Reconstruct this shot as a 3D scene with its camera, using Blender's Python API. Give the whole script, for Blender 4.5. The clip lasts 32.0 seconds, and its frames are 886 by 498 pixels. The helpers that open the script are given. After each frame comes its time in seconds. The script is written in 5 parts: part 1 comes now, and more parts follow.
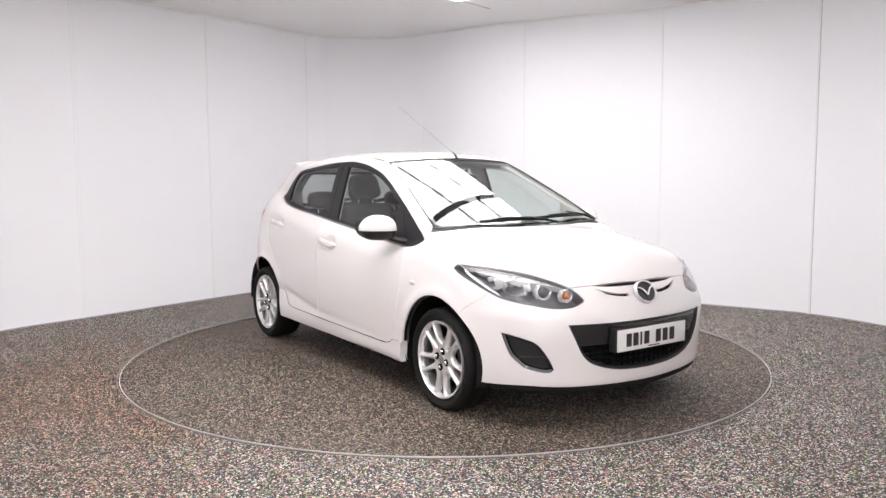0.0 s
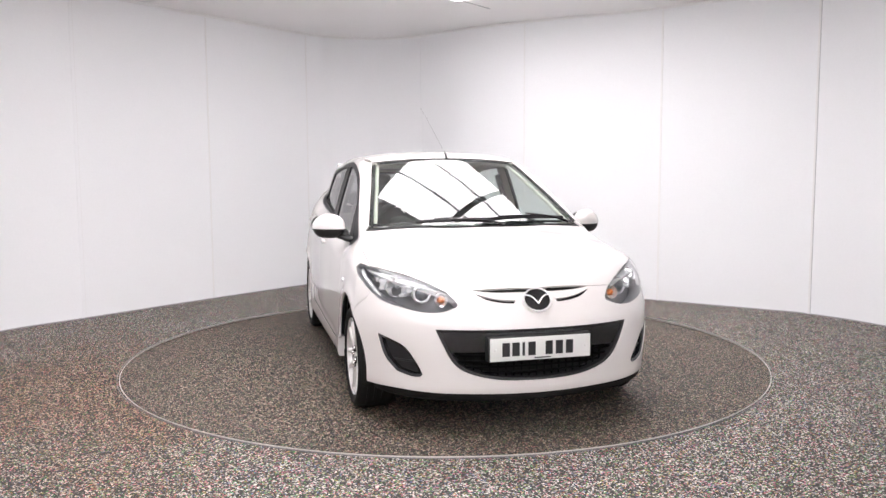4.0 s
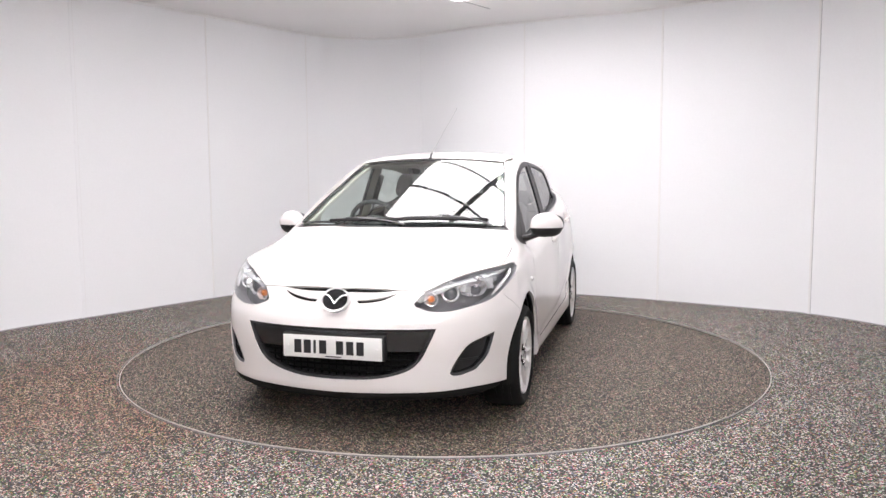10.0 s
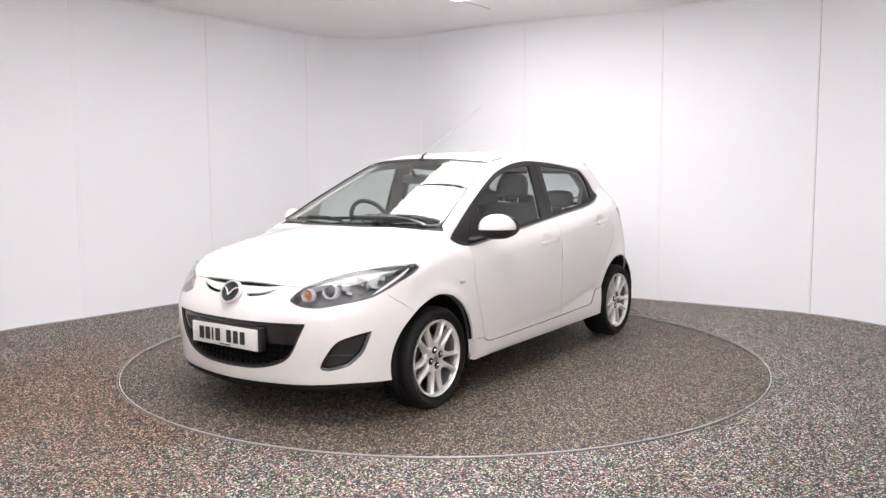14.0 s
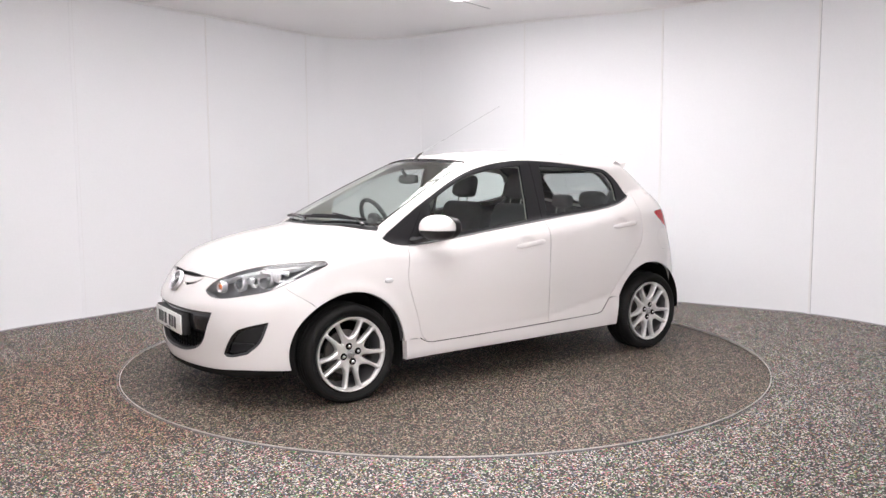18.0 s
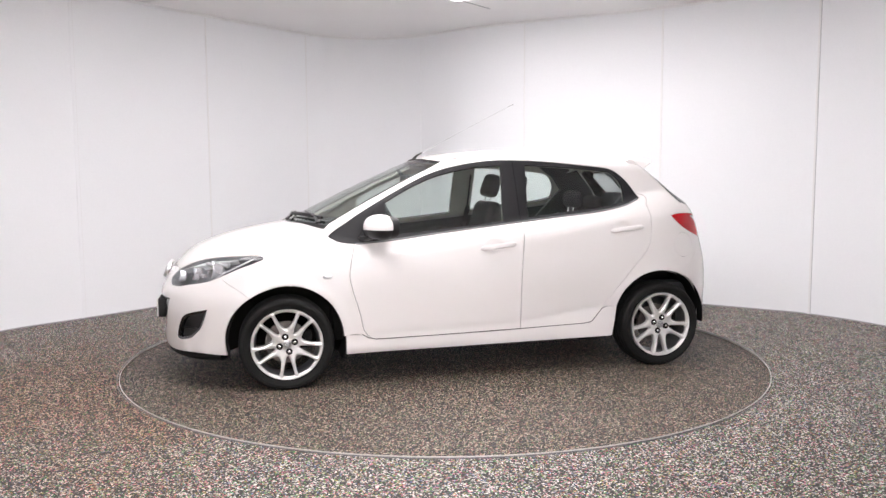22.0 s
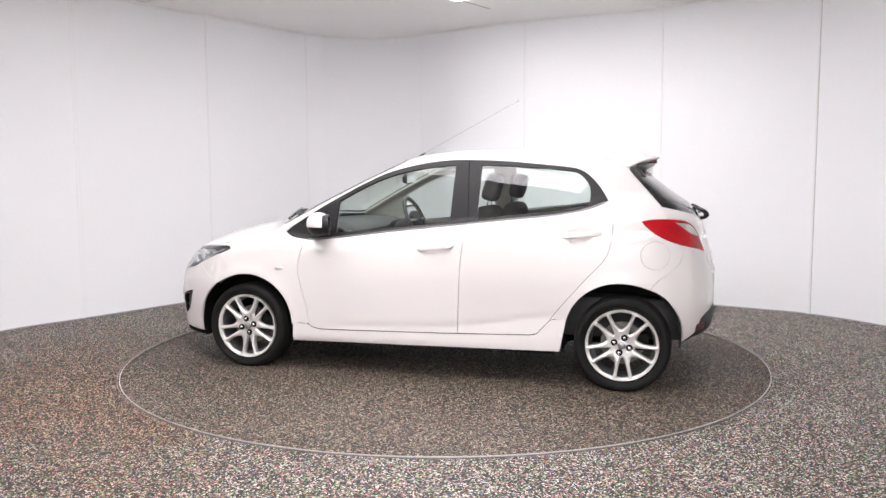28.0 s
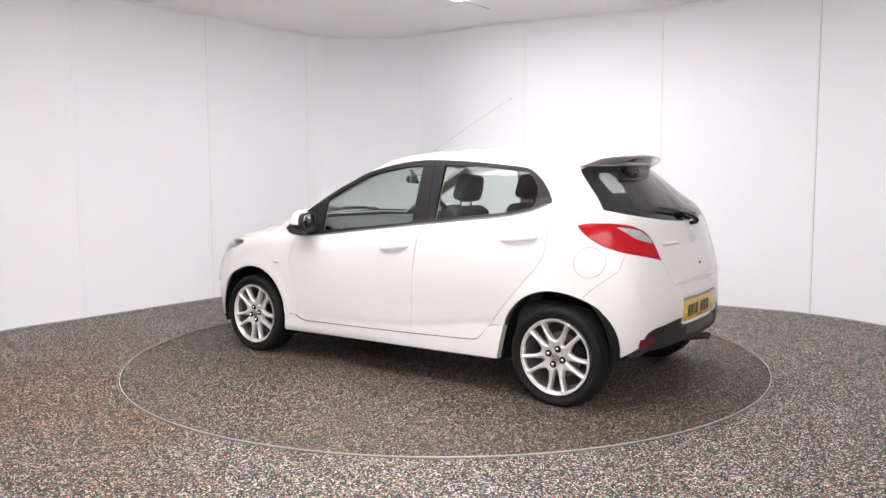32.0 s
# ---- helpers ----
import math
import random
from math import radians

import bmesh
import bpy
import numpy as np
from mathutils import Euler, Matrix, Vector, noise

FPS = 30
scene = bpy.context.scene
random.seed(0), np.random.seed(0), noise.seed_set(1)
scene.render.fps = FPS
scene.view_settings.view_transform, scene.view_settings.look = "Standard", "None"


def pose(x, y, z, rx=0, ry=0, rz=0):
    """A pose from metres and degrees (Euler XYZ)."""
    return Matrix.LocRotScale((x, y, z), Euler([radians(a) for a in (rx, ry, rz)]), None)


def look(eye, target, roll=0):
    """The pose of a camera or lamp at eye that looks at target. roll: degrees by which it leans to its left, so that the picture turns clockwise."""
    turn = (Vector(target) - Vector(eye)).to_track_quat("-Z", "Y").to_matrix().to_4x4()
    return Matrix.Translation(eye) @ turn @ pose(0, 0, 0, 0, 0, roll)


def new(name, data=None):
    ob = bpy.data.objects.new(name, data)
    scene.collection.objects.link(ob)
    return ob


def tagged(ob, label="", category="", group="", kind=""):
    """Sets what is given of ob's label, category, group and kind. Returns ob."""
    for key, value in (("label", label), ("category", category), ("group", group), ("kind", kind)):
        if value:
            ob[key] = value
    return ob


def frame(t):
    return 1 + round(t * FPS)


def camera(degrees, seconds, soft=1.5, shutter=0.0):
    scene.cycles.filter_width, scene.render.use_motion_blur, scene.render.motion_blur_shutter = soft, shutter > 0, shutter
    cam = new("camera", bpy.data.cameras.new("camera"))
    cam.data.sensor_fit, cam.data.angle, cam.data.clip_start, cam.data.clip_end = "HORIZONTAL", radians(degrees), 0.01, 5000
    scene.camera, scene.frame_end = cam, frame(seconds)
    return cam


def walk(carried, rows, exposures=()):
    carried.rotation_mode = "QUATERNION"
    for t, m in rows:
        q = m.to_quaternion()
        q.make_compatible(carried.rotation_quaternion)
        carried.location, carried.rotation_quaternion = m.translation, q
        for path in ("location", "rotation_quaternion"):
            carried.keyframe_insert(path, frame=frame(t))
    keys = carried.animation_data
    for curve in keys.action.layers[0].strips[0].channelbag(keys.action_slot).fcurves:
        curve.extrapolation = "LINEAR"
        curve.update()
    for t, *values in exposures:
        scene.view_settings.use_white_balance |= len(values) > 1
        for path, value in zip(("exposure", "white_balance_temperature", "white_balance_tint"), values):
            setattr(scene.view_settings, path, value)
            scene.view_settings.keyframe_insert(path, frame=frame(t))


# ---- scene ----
# A white hatchback on a slowly turning stage in a white photo studio.

# ---- camera ----
TILT, PAN = radians(-5.307), radians(-0.11)
EYE = Vector((0, -5.685, 1.2725))
AIM = EYE + Vector((math.sin(PAN) * math.cos(TILT), math.cos(PAN) * math.cos(TILT), math.sin(TILT)))
cam = camera(59.035, 32.0)
walk(cam, [(0, look(EYE, AIM, -0.26)), (32, look(EYE, AIM, -0.26))], [(0, 0.0), (32, 0.0)])

# ---- world and light ----
ROOM_H = 2.928
world = bpy.data.worlds.new("world")
scene.world = world
world.use_nodes = True
world.node_tree.nodes["Background"].inputs[0].default_value = (0.8, 0.85, 1, 1)
world.node_tree.nodes["Background"].inputs[1].default_value = 0.05
GLOW_FAR, GLOW_NEAR, GLOW_FILL = 10.0, 7.7, 17.0


# ---- materials ----
def mat(name, colour=(0.5, 0.5, 0.5), rough=0.5, metal=0.0, coat=0.0, emit=0.0, spec=0.5):
    m = bpy.data.materials.new(name)
    m.use_nodes = True
    b = m.node_tree.nodes["Principled BSDF"]
    b.inputs["Base Color"].default_value = (*colour, 1)
    b.inputs["Roughness"].default_value = rough
    b.inputs["Metallic"].default_value = metal
    b.inputs["Coat Weight"].default_value = coat
    b.inputs["Coat Roughness"].default_value = 0.04
    b.inputs["Specular IOR Level"].default_value = spec
    if emit:
        b.inputs["Emission Color"].default_value = (*colour, 1)
        b.inputs["Emission Strength"].default_value = emit
    return m


def node(m, kind, **values):
    n = m.node_tree.nodes.new(kind)
    for key, value in values.items():
        n.inputs[key.replace("_", " ")].default_value = value
    return n


def link(m, a, b):
    m.node_tree.links.new(a, b)


def grain(m, scale, amount, bump=0.0, detail=6.0, rough=0.0, big=0.0):
    """Two scales of noise in colour, gloss and relief, in object space."""
    b = m.node_tree.nodes["Principled BSDF"]
    base = tuple(b.inputs["Base Color"].default_value)
    pos = node(m, "ShaderNodeTexCoord")
    n1 = node(m, "ShaderNodeTexNoise", Scale=scale, Detail=detail)
    n2 = node(m, "ShaderNodeTexNoise", Scale=big or scale / 18, Detail=3.0)
    link(m, pos.outputs["Object"], n1.inputs["Vector"])
    link(m, pos.outputs["Object"], n2.inputs["Vector"])
    add = m.node_tree.nodes.new("ShaderNodeMath")
    add.operation = "ADD"
    link(m, n1.outputs["Fac"], add.inputs[0])
    link(m, n2.outputs["Fac"], add.inputs[1])
    ramp_ = node(m, "ShaderNodeMapRange")
    ramp_.inputs["From Min"].default_value, ramp_.inputs["From Max"].default_value = 0.6, 1.4
    ramp_.inputs["To Min"].default_value, ramp_.inputs["To Max"].default_value = 1 - amount, 1 + amount
    link(m, add.outputs[0], ramp_.inputs["Value"])
    mul = m.node_tree.nodes.new("ShaderNodeVectorMath")
    mul.operation = "SCALE"
    mul.inputs[0].default_value = base[:3]
    link(m, ramp_.outputs[0], mul.inputs["Scale"])
    link(m, mul.outputs[0], b.inputs["Base Color"])
    if rough:
        r = node(m, "ShaderNodeMapRange")
        r0 = b.inputs["Roughness"].default_value
        r.inputs["From Min"].default_value, r.inputs["From Max"].default_value = 0.3, 0.7
        r.inputs["To Min"].default_value, r.inputs["To Max"].default_value = max(0.02, r0 - rough), min(1, r0 + rough)
        link(m, n1.outputs["Fac"], r.inputs["Value"])
        link(m, r.outputs[0], b.inputs["Roughness"])
    if bump:
        bp = node(m, "ShaderNodeBump", Strength=0.6, Distance=bump)
        link(m, n1.outputs["Fac"], bp.inputs["Height"])
        link(m, bp.outputs[0], b.inputs["Normal"])
    return m


def speckle(name, dark, tint, brown_share, vivid=1.0):
    """Bonded rubber and stone chips: black, grey, white and coloured flecks, tinted brown in patches by the given
    share.
    """
    m = mat(name, (0.1, 0.1, 0.1), 0.62)
    b = m.node_tree.nodes["Principled BSDF"]
    pos = node(m, "ShaderNodeTexCoord")
    cells = node(m, "ShaderNodeTexVoronoi", Scale=156.0)
    link(m, pos.outputs["Object"], cells.inputs["Vector"])
    chip = m.node_tree.nodes.new("ShaderNodeSeparateColor")
    link(m, cells.outputs["Color"], chip.inputs[0])
    cr = m.node_tree.nodes.new("ShaderNodeValToRGB")
    cr.color_ramp.interpolation = "CONSTANT"
    stops = [(0, (0.005, 0.0045, 0.004)), (0.44, (0.028, 0.026, 0.024)), (0.58, (0.11, 0.105, 0.10)), (0.67, (0.42, 0.41, 0.40)), (0.745, (1.0, 0.99, 0.97)), (0.845, (0.42, 0.15, 0.06)), (0.872, (0.85, 0.28, 0.42)), (0.91, (0.10, 0.46, 0.14)), (0.945, (0.55, 0.47, 0.14)), (0.974, (0.16, 0.22, 0.46))]
    for i, (at, col) in enumerate(stops):
        grey = sum(col) / 3
        col = [grey + (c - grey) * vivid for c in col]
        e = cr.color_ramp.elements[i] if i < 2 else cr.color_ramp.elements.new(at)
        e.position, e.color = at, (*[c * t * dark for c, t in zip(col, tint)], 1)
    clump = node(m, "ShaderNodeTexNoise", Scale=48.0, Detail=3.0)
    link(m, pos.outputs["Object"], clump.inputs["Vector"])
    shift = m.node_tree.nodes.new("ShaderNodeMath")
    shift.operation = "MULTIPLY_ADD"
    shift.inputs[1].default_value = 0.20
    link(m, clump.outputs["Fac"], shift.inputs[0])
    lower = m.node_tree.nodes.new("ShaderNodeMath")
    lower.operation = "SUBTRACT"
    lower.inputs[1].default_value = 0.10
    link(m, chip.outputs[0], lower.inputs[0])
    link(m, lower.outputs[0], shift.inputs[2])
    link(m, shift.outputs[0], cr.inputs[0])
    # darker brown tint: patches within a wide area by the wall
    blotch = node(m, "ShaderNodeTexNoise", Scale=1.7, Detail=6.0, Roughness=0.6)
    link(m, pos.outputs["Object"], blotch.inputs["Vector"])
    away = m.node_tree.nodes.new("ShaderNodeVectorMath")
    away.operation = "DISTANCE"
    away.inputs[1].default_value = (-2.5, -1.2, 0)
    link(m, pos.outputs["Object"], away.inputs[0])
    near = node(m, "ShaderNodeMapRange")
    near.inputs["From Min"].default_value, near.inputs["From Max"].default_value = 3.1, 0.6
    near.inputs["To Min"].default_value, near.inputs["To Max"].default_value = -0.25, 0.28
    link(m, away.outputs["Value"], near.inputs["Value"])
    both = m.node_tree.nodes.new("ShaderNodeMath")
    both.operation = "ADD"
    link(m, blotch.outputs["Fac"], both.inputs[0])
    link(m, near.outputs[0], both.inputs[1])
    warm = node(m, "ShaderNodeMapRange")
    warm.inputs["From Min"].default_value, warm.inputs["From Max"].default_value = 0.40, 0.78
    warm.inputs["To Min"].default_value, warm.inputs["To Max"].default_value = 0.0, brown_share
    link(m, both.outputs[0], warm.inputs["Value"])
    mix = m.node_tree.nodes.new("ShaderNodeMix")
    mix.data_type, mix.blend_type = "RGBA", "MULTIPLY"
    mix.inputs["B"].default_value = (0.74, 0.47, 0.28, 1)
    link(m, warm.outputs[0], mix.inputs["Factor"])
    link(m, cr.outputs[0], mix.inputs["A"])
    link(m, mix.outputs["Result"], b.inputs["Base Color"])
    bp = node(m, "ShaderNodeBump", Strength=0.7, Distance=0.003)
    link(m, chip.outputs[1], bp.inputs["Height"])
    link(m, bp.outputs[0], b.inputs["Normal"])
    return m


def glass(name, tint, ior=1.5):
    m = bpy.data.materials.new(name)
    m.use_nodes = True
    nt = m.node_tree
    nt.nodes.remove(nt.nodes["Principled BSDF"])
    tr = nt.nodes.new("ShaderNodeBsdfTransparent")
    tr.inputs[0].default_value = (*tint, 1)
    gl = nt.nodes.new("ShaderNodeBsdfGlossy")
    gl.inputs["Roughness"].default_value = 0.012
    lw = nt.nodes.new("ShaderNodeLayerWeight")
    lw.inputs[0].default_value = 0.5
    po = nt.nodes.new("ShaderNodeMath")
    po.operation = "POWER"
    po.inputs[1].default_value = 5.0
    link(m, lw.outputs["Facing"], po.inputs[0])
    f0 = ((ior - 1) / (ior + 1)) ** 2 * 1.8
    fr = nt.nodes.new("ShaderNodeMath")
    fr.operation = "MULTIPLY_ADD"
    fr.inputs[1].default_value, fr.inputs[2].default_value = 1 - f0, f0
    link(m, po.outputs[0], fr.inputs[0])
    mx = nt.nodes.new("ShaderNodeMixShader")
    link(m, fr.outputs[0], mx.inputs[0])
    link(m, tr.outputs[0], mx.inputs[1])
    link(m, gl.outputs[0], mx.inputs[2])
    link(m, mx.outputs[0], nt.nodes["Material Output"].inputs[0])
    return m


PAINT = grain(mat("white_paint", (0.748, 0.718, 0.706), 0.32, coat=1.0), 900, 0.012, big=2.0)
WALL = grain(mat("wall_paint", (0.868, 0.877, 0.897), 0.75, spec=0.2), 60, 0.02, bump=0.0004, big=0.7)
CEIL = grain(mat("ceiling_paint", (0.915, 0.905, 0.905), 0.6), 60, 0.02, big=0.8)
TRIM = mat("trim_paint", (0.84, 0.84, 0.84), 0.4)
GAP = mat("joint_shadow", (0.35, 0.34, 0.36), 0.7)
FAINT = mat("joint_faint", (0.82, 0.82, 0.83), 0.7)
JOINT = mat("joint_grey", (0.52, 0.52, 0.54), 0.7)
BAR = mat("light_bar_grey", (0.40, 0.40, 0.42), 0.6)
GREYTRIM = mat("grey_trim", (0.24, 0.24, 0.25), 0.35, metal=0.5)
# alloy barrel with the shade between the spokes put into its colour
BARREL_SHADE = grain(mat("wheel_barrel_shade", (0.18, 0.18, 0.185), 0.4, metal=0.7), 90, 0.12)
FLOOR = speckle("floor_chips", 0.75, (1.0, 0.97, 0.93), 0.68, 1.1)
DECK = speckle("deck_chips", 0.45, (1.12, 0.95, 0.77), 0.3, 0.75)
STEEL = grain(mat("ring_steel", (0.66, 0.64, 0.61), 0.42, metal=0.6), 40, 0.12, rough=0.1)
BLACK = grain(mat("black_plastic", (0.016, 0.0155, 0.0165), 0.45, spec=0.4), 500, 0.15, bump=0.0002)
GLOSS = mat("gloss_black", (0.012, 0.012, 0.014), 0.18, coat=0.5)
FRAME = grain(mat("window_frame_black", (0.013, 0.0125, 0.0145), 0.45, spec=0.35), 400, 0.1)
DARK = mat("underbody_black", (0.010, 0.0095, 0.009), 0.85, spec=0.2)
RUBBER = grain(mat("tyre_rubber", (0.008, 0.0078, 0.0076), 0.68, spec=0.25), 220, 0.2, bump=0.0003)
ALLOY = grain(mat("alloy_silver", (0.79, 0.78, 0.77), 0.29, metal=0.62, coat=0.4), 700, 0.03)
CHROME = mat("chrome", (0.80, 0.80, 0.81), 0.09, metal=1.0)
SATIN = mat("satin_metal", (0.55, 0.55, 0.56), 0.3, metal=1.0)
RUST = grain(mat("brake_disc_steel", (0.22, 0.20, 0.19), 0.45, metal=0.9), 90, 0.2)
PANE = glass("window_glass", (0.85, 0.91, 0.89))
SCREEN = glass("windscreen_glass", (0.84, 0.90, 0.87), 1.62)
# nearly clear glass; the dimness of the cabin behind is put into its tint
REAR_DIM = glass("rear_window_glass", (0.52, 0.54, 0.54), 1.6)
SILVER = mat("badge_silver", (0.82, 0.82, 0.83), 0.28, metal=0.7)
LENS = glass("lamp_lens", (0.93, 0.94, 0.95))
RED = grain(mat("red_lens", (0.44, 0.004, 0.010), 0.22, coat=0.08, spec=0.2), 55, 0.16)
REDDIM = mat("reflector_red", (0.11, 0.006, 0.010), 0.2, coat=0.5)
AMBER = mat("amber_bulb", (0.75, 0.22, 0.05), 0.2, coat=0.6)
CLEARLAMP = mat("clear_lamp", (0.78, 0.78, 0.79), 0.18, metal=0.25, coat=0.6)
BUCKET = mat("lamp_bucket", (0.21, 0.21, 0.22), 0.3, metal=0.3)
# pale silver for the reflection painted into the headlights
LENS_GLEAM = mat("lens_gleam_silver", (0.78, 0.78, 0.79), 0.3, metal=0.35)
LAMPCHROME = grain(mat("lamp_chrome", (0.84, 0.84, 0.85), 0.14, metal=0.6, coat=0.5), 60, 0.10)
REVERSING = grain(mat("reversing_lens", (0.62, 0.60, 0.60), 0.15, metal=0.4, coat=0.8), 70, 0.35)
SEAT = grain(mat("seat_fabric", (0.065, 0.064, 0.067), 0.9), 320, 0.3, bump=0.0005)
DASH = grain(mat("dash_plastic", (0.06, 0.062, 0.066), 0.6), 260, 0.2, bump=0.0004)
LINER = grain(mat("pillar_trim", (0.66, 0.64, 0.58), 0.75), 300, 0.06)
PLATE_W = mat("plate_white", (0.74, 0.74, 0.72), 0.35)
PLATE_Y = mat("plate_yellow", (0.72, 0.48, 0.06), 0.35)
INK = mat("plate_black", (0.015, 0.015, 0.017), 0.4)
MIRROR = mat("mirror_glass", (0.9, 0.9, 0.9), 0.02, metal=1.0)
DIFFUSER_FAR = mat("light_diffuser_far", (1.0, 0.957, 0.972), 0.5, emit=GLOW_FAR)
DIFFUSER_NEAR = mat("light_diffuser_near", (1.0, 0.957, 0.972), 0.5, emit=GLOW_NEAR)
DIFFUSER_FILL = mat("light_diffuser_fill", (1.0, 0.957, 0.972), 0.5, emit=GLOW_FILL)


# ---- mesh helpers ----
def mesh_of(name, verts, faces, material, smooth=True, normals=None):
    me = bpy.data.meshes.new(name)
    me.from_pydata([tuple(map(float, v)) for v in verts], [], [tuple(map(int, f)) for f in faces])
    me.materials.append(material)
    if smooth:
        me.polygons.foreach_set("use_smooth", [True] * len(me.polygons))
        if normals is not None:
            me.normals_split_custom_set_from_vertices([tuple(map(float, n)) for n in normals])
    me.update()
    return me


def put(name, me, parent=None, label="", m=None):
    ob = new(name, me)
    if parent:
        ob.parent = parent
    if m is not None:
        ob.matrix_basis = m
    if label:
        tagged(ob, label)
    return ob


def part(name, bm, material, parent, label="", smooth=True, m=None, angle=38):
    """One bmesh as one mesh object under a thing or a part."""
    bmesh.ops.recalc_face_normals(bm, faces=bm.faces)
    me = bpy.data.meshes.new(name)
    if smooth:
        for e in bm.edges:
            if len(e.link_faces) == 2 and e.calc_face_angle(0) > radians(angle):
                e.smooth = False
        for f in bm.faces:
            f.smooth = True
    bm.to_mesh(me)
    bm.free()
    me.materials.append(material)
    return put(name, me, parent, label, m)


def box(bm, x0, x1, y0, y1, z0, z1, bevel=0.0, seg=2, m=None):
    made = bmesh.ops.create_cube(bm, size=1)["verts"]
    bmesh.ops.transform(bm, verts=made, matrix=Matrix.Translation(((x0 + x1) / 2, (y0 + y1) / 2, (z0 + z1) / 2)) @ Matrix.Diagonal((x1 - x0, y1 - y0, z1 - z0, 1)))
    if bevel:
        edges = list({e for v in made for e in v.link_edges})
        out = bmesh.ops.bevel(bm, geom=edges, offset=bevel, segments=seg, affect="EDGES", profile=0.5)
        made = list({v for f in out["faces"] for v in f.verts} | {v for v in made if v.is_valid})
    if m is not None:
        bmesh.ops.transform(bm, verts=[v for v in made if v.is_valid], matrix=m)
    return bm


def lathe(bm, profile, seg=48, axis="Y", m=None, arc=(0, 2 * math.pi)):
    """Turns (radius, along) pairs round an axis."""
    full = arc[1] - arc[0] > 6.28
    n = seg if full else seg + 1
    rings = []
    for r, a in profile:
        ring = []
        for i in range(n):
            t = arc[0] + (arc[1] - arc[0]) * i / seg
            c, s = r * math.cos(t), r * math.sin(t)
            co = Vector((c, a, s)) if axis == "Y" else Vector((a, c, s)) if axis == "X" else Vector((c, s, a))
            ring.append(bm.verts.new(m @ co if m is not None else co))
        rings.append(ring)
    for p, q in zip(rings, rings[1:]):
        for i in range(n if full else n - 1):
            j = (i + 1) % n
            bm.faces.new((p[i], p[j], q[j], q[i]))
    return bm


def tube(bm, points, radius, seg=8, flat=1.0):
    """A rod along points; radius may be a list."""
    pts = [Vector([float(c) for c in p]) for p in points]
    rad = [float(r) for r in radius] if isinstance(radius, (list, tuple)) else [radius] * len(pts)
    rings = []
    for i, p in enumerate(pts):
        d = (pts[min(i + 1, len(pts) - 1)] - pts[max(i - 1, 0)]).normalized()
        a = d.cross(Vector((0, 0, 1)) if abs(d.z) < 0.9 else Vector((1, 0, 0))).normalized()
        b = d.cross(a)
        rings.append([bm.verts.new(p + rad[i] * (math.cos(2 * math.pi * k / seg) * a + flat * math.sin(2 * math.pi * k / seg) * b)) for k in range(seg)])
    for p, q in zip(rings, rings[1:]):
        for k in range(seg):
            bm.faces.new((p[k], p[(k + 1) % seg], q[(k + 1) % seg], q[k]))
    for ring in (rings[0], rings[-1]):
        bm.faces.new(ring)
    return bm


def curve(pts, step=0.012, closed=False):
    """A smooth run through points, evenly divided."""
    p = np.array(pts, float)
    n = len(p)
    if n == 2 and not closed:
        k = max(2, int(np.linalg.norm(p[1] - p[0]) / step) + 1)
        return p[0] + (p[1] - p[0]) * np.linspace(0, 1, k)[:, None]
    out = []
    for i in range(n if closed else n - 1):
        g = [p[j % n] if closed else p[min(max(j, 0), n - 1)] for j in (i - 1, i, i + 1, i + 2)]
        k = max(1, int(np.linalg.norm(g[2] - g[1]) / step))
        for t in np.arange(k) / k:
            m1, m2 = (g[2] - g[0]) / 2, (g[3] - g[1]) / 2
            out.append(g[1] * (1 + 2 * t) * (1 - t) ** 2 + g[2] * t * t * (3 - 2 * t) + m1 * t * (1 - t) ** 2 - m2 * t * t * (1 - t))
    if not closed:
        out.append(p[-1])
    return np.array(out)


def prism(bm, outline, z0, z1, m=None, bevel=0.0):
    """An upright solid over a flat outline of (x, y)."""
    lo = [bm.verts.new((x, y, z0)) for x, y in outline]
    hi = [bm.verts.new((x, y, z1)) for x, y in outline]
    bm.faces.new(hi)
    bm.faces.new(lo[::-1])
    n = len(lo)
    for i in range(n):
        bm.faces.new((lo[i], lo[(i + 1) % n], hi[(i + 1) % n], hi[i]))
    if bevel:
        ed = [e for e in bm.edges if all(v in hi for v in e.verts)]
        made = bmesh.ops.bevel(bm, geom=ed, offset=bevel, segments=2, affect="EDGES")
    if m is not None:
        bmesh.ops.transform(bm, verts=bm.verts[:], matrix=m)
    return bm


def inside(poly, q):
    """Which of the points q lie in the outline."""
    x, y = q[:, 0], q[:, 1]
    hit = np.zeros(len(q), bool)
    a = poly
    b = np.roll(poly, -1, 0)
    for (x0, y0), (x1, y1) in zip(a, b):
        if y0 != y1:
            hit ^= ((y0 > y) != (y1 > y)) & (x < (x1 - x0) * (y - y0) / (y1 - y0) + x0)
    return hit


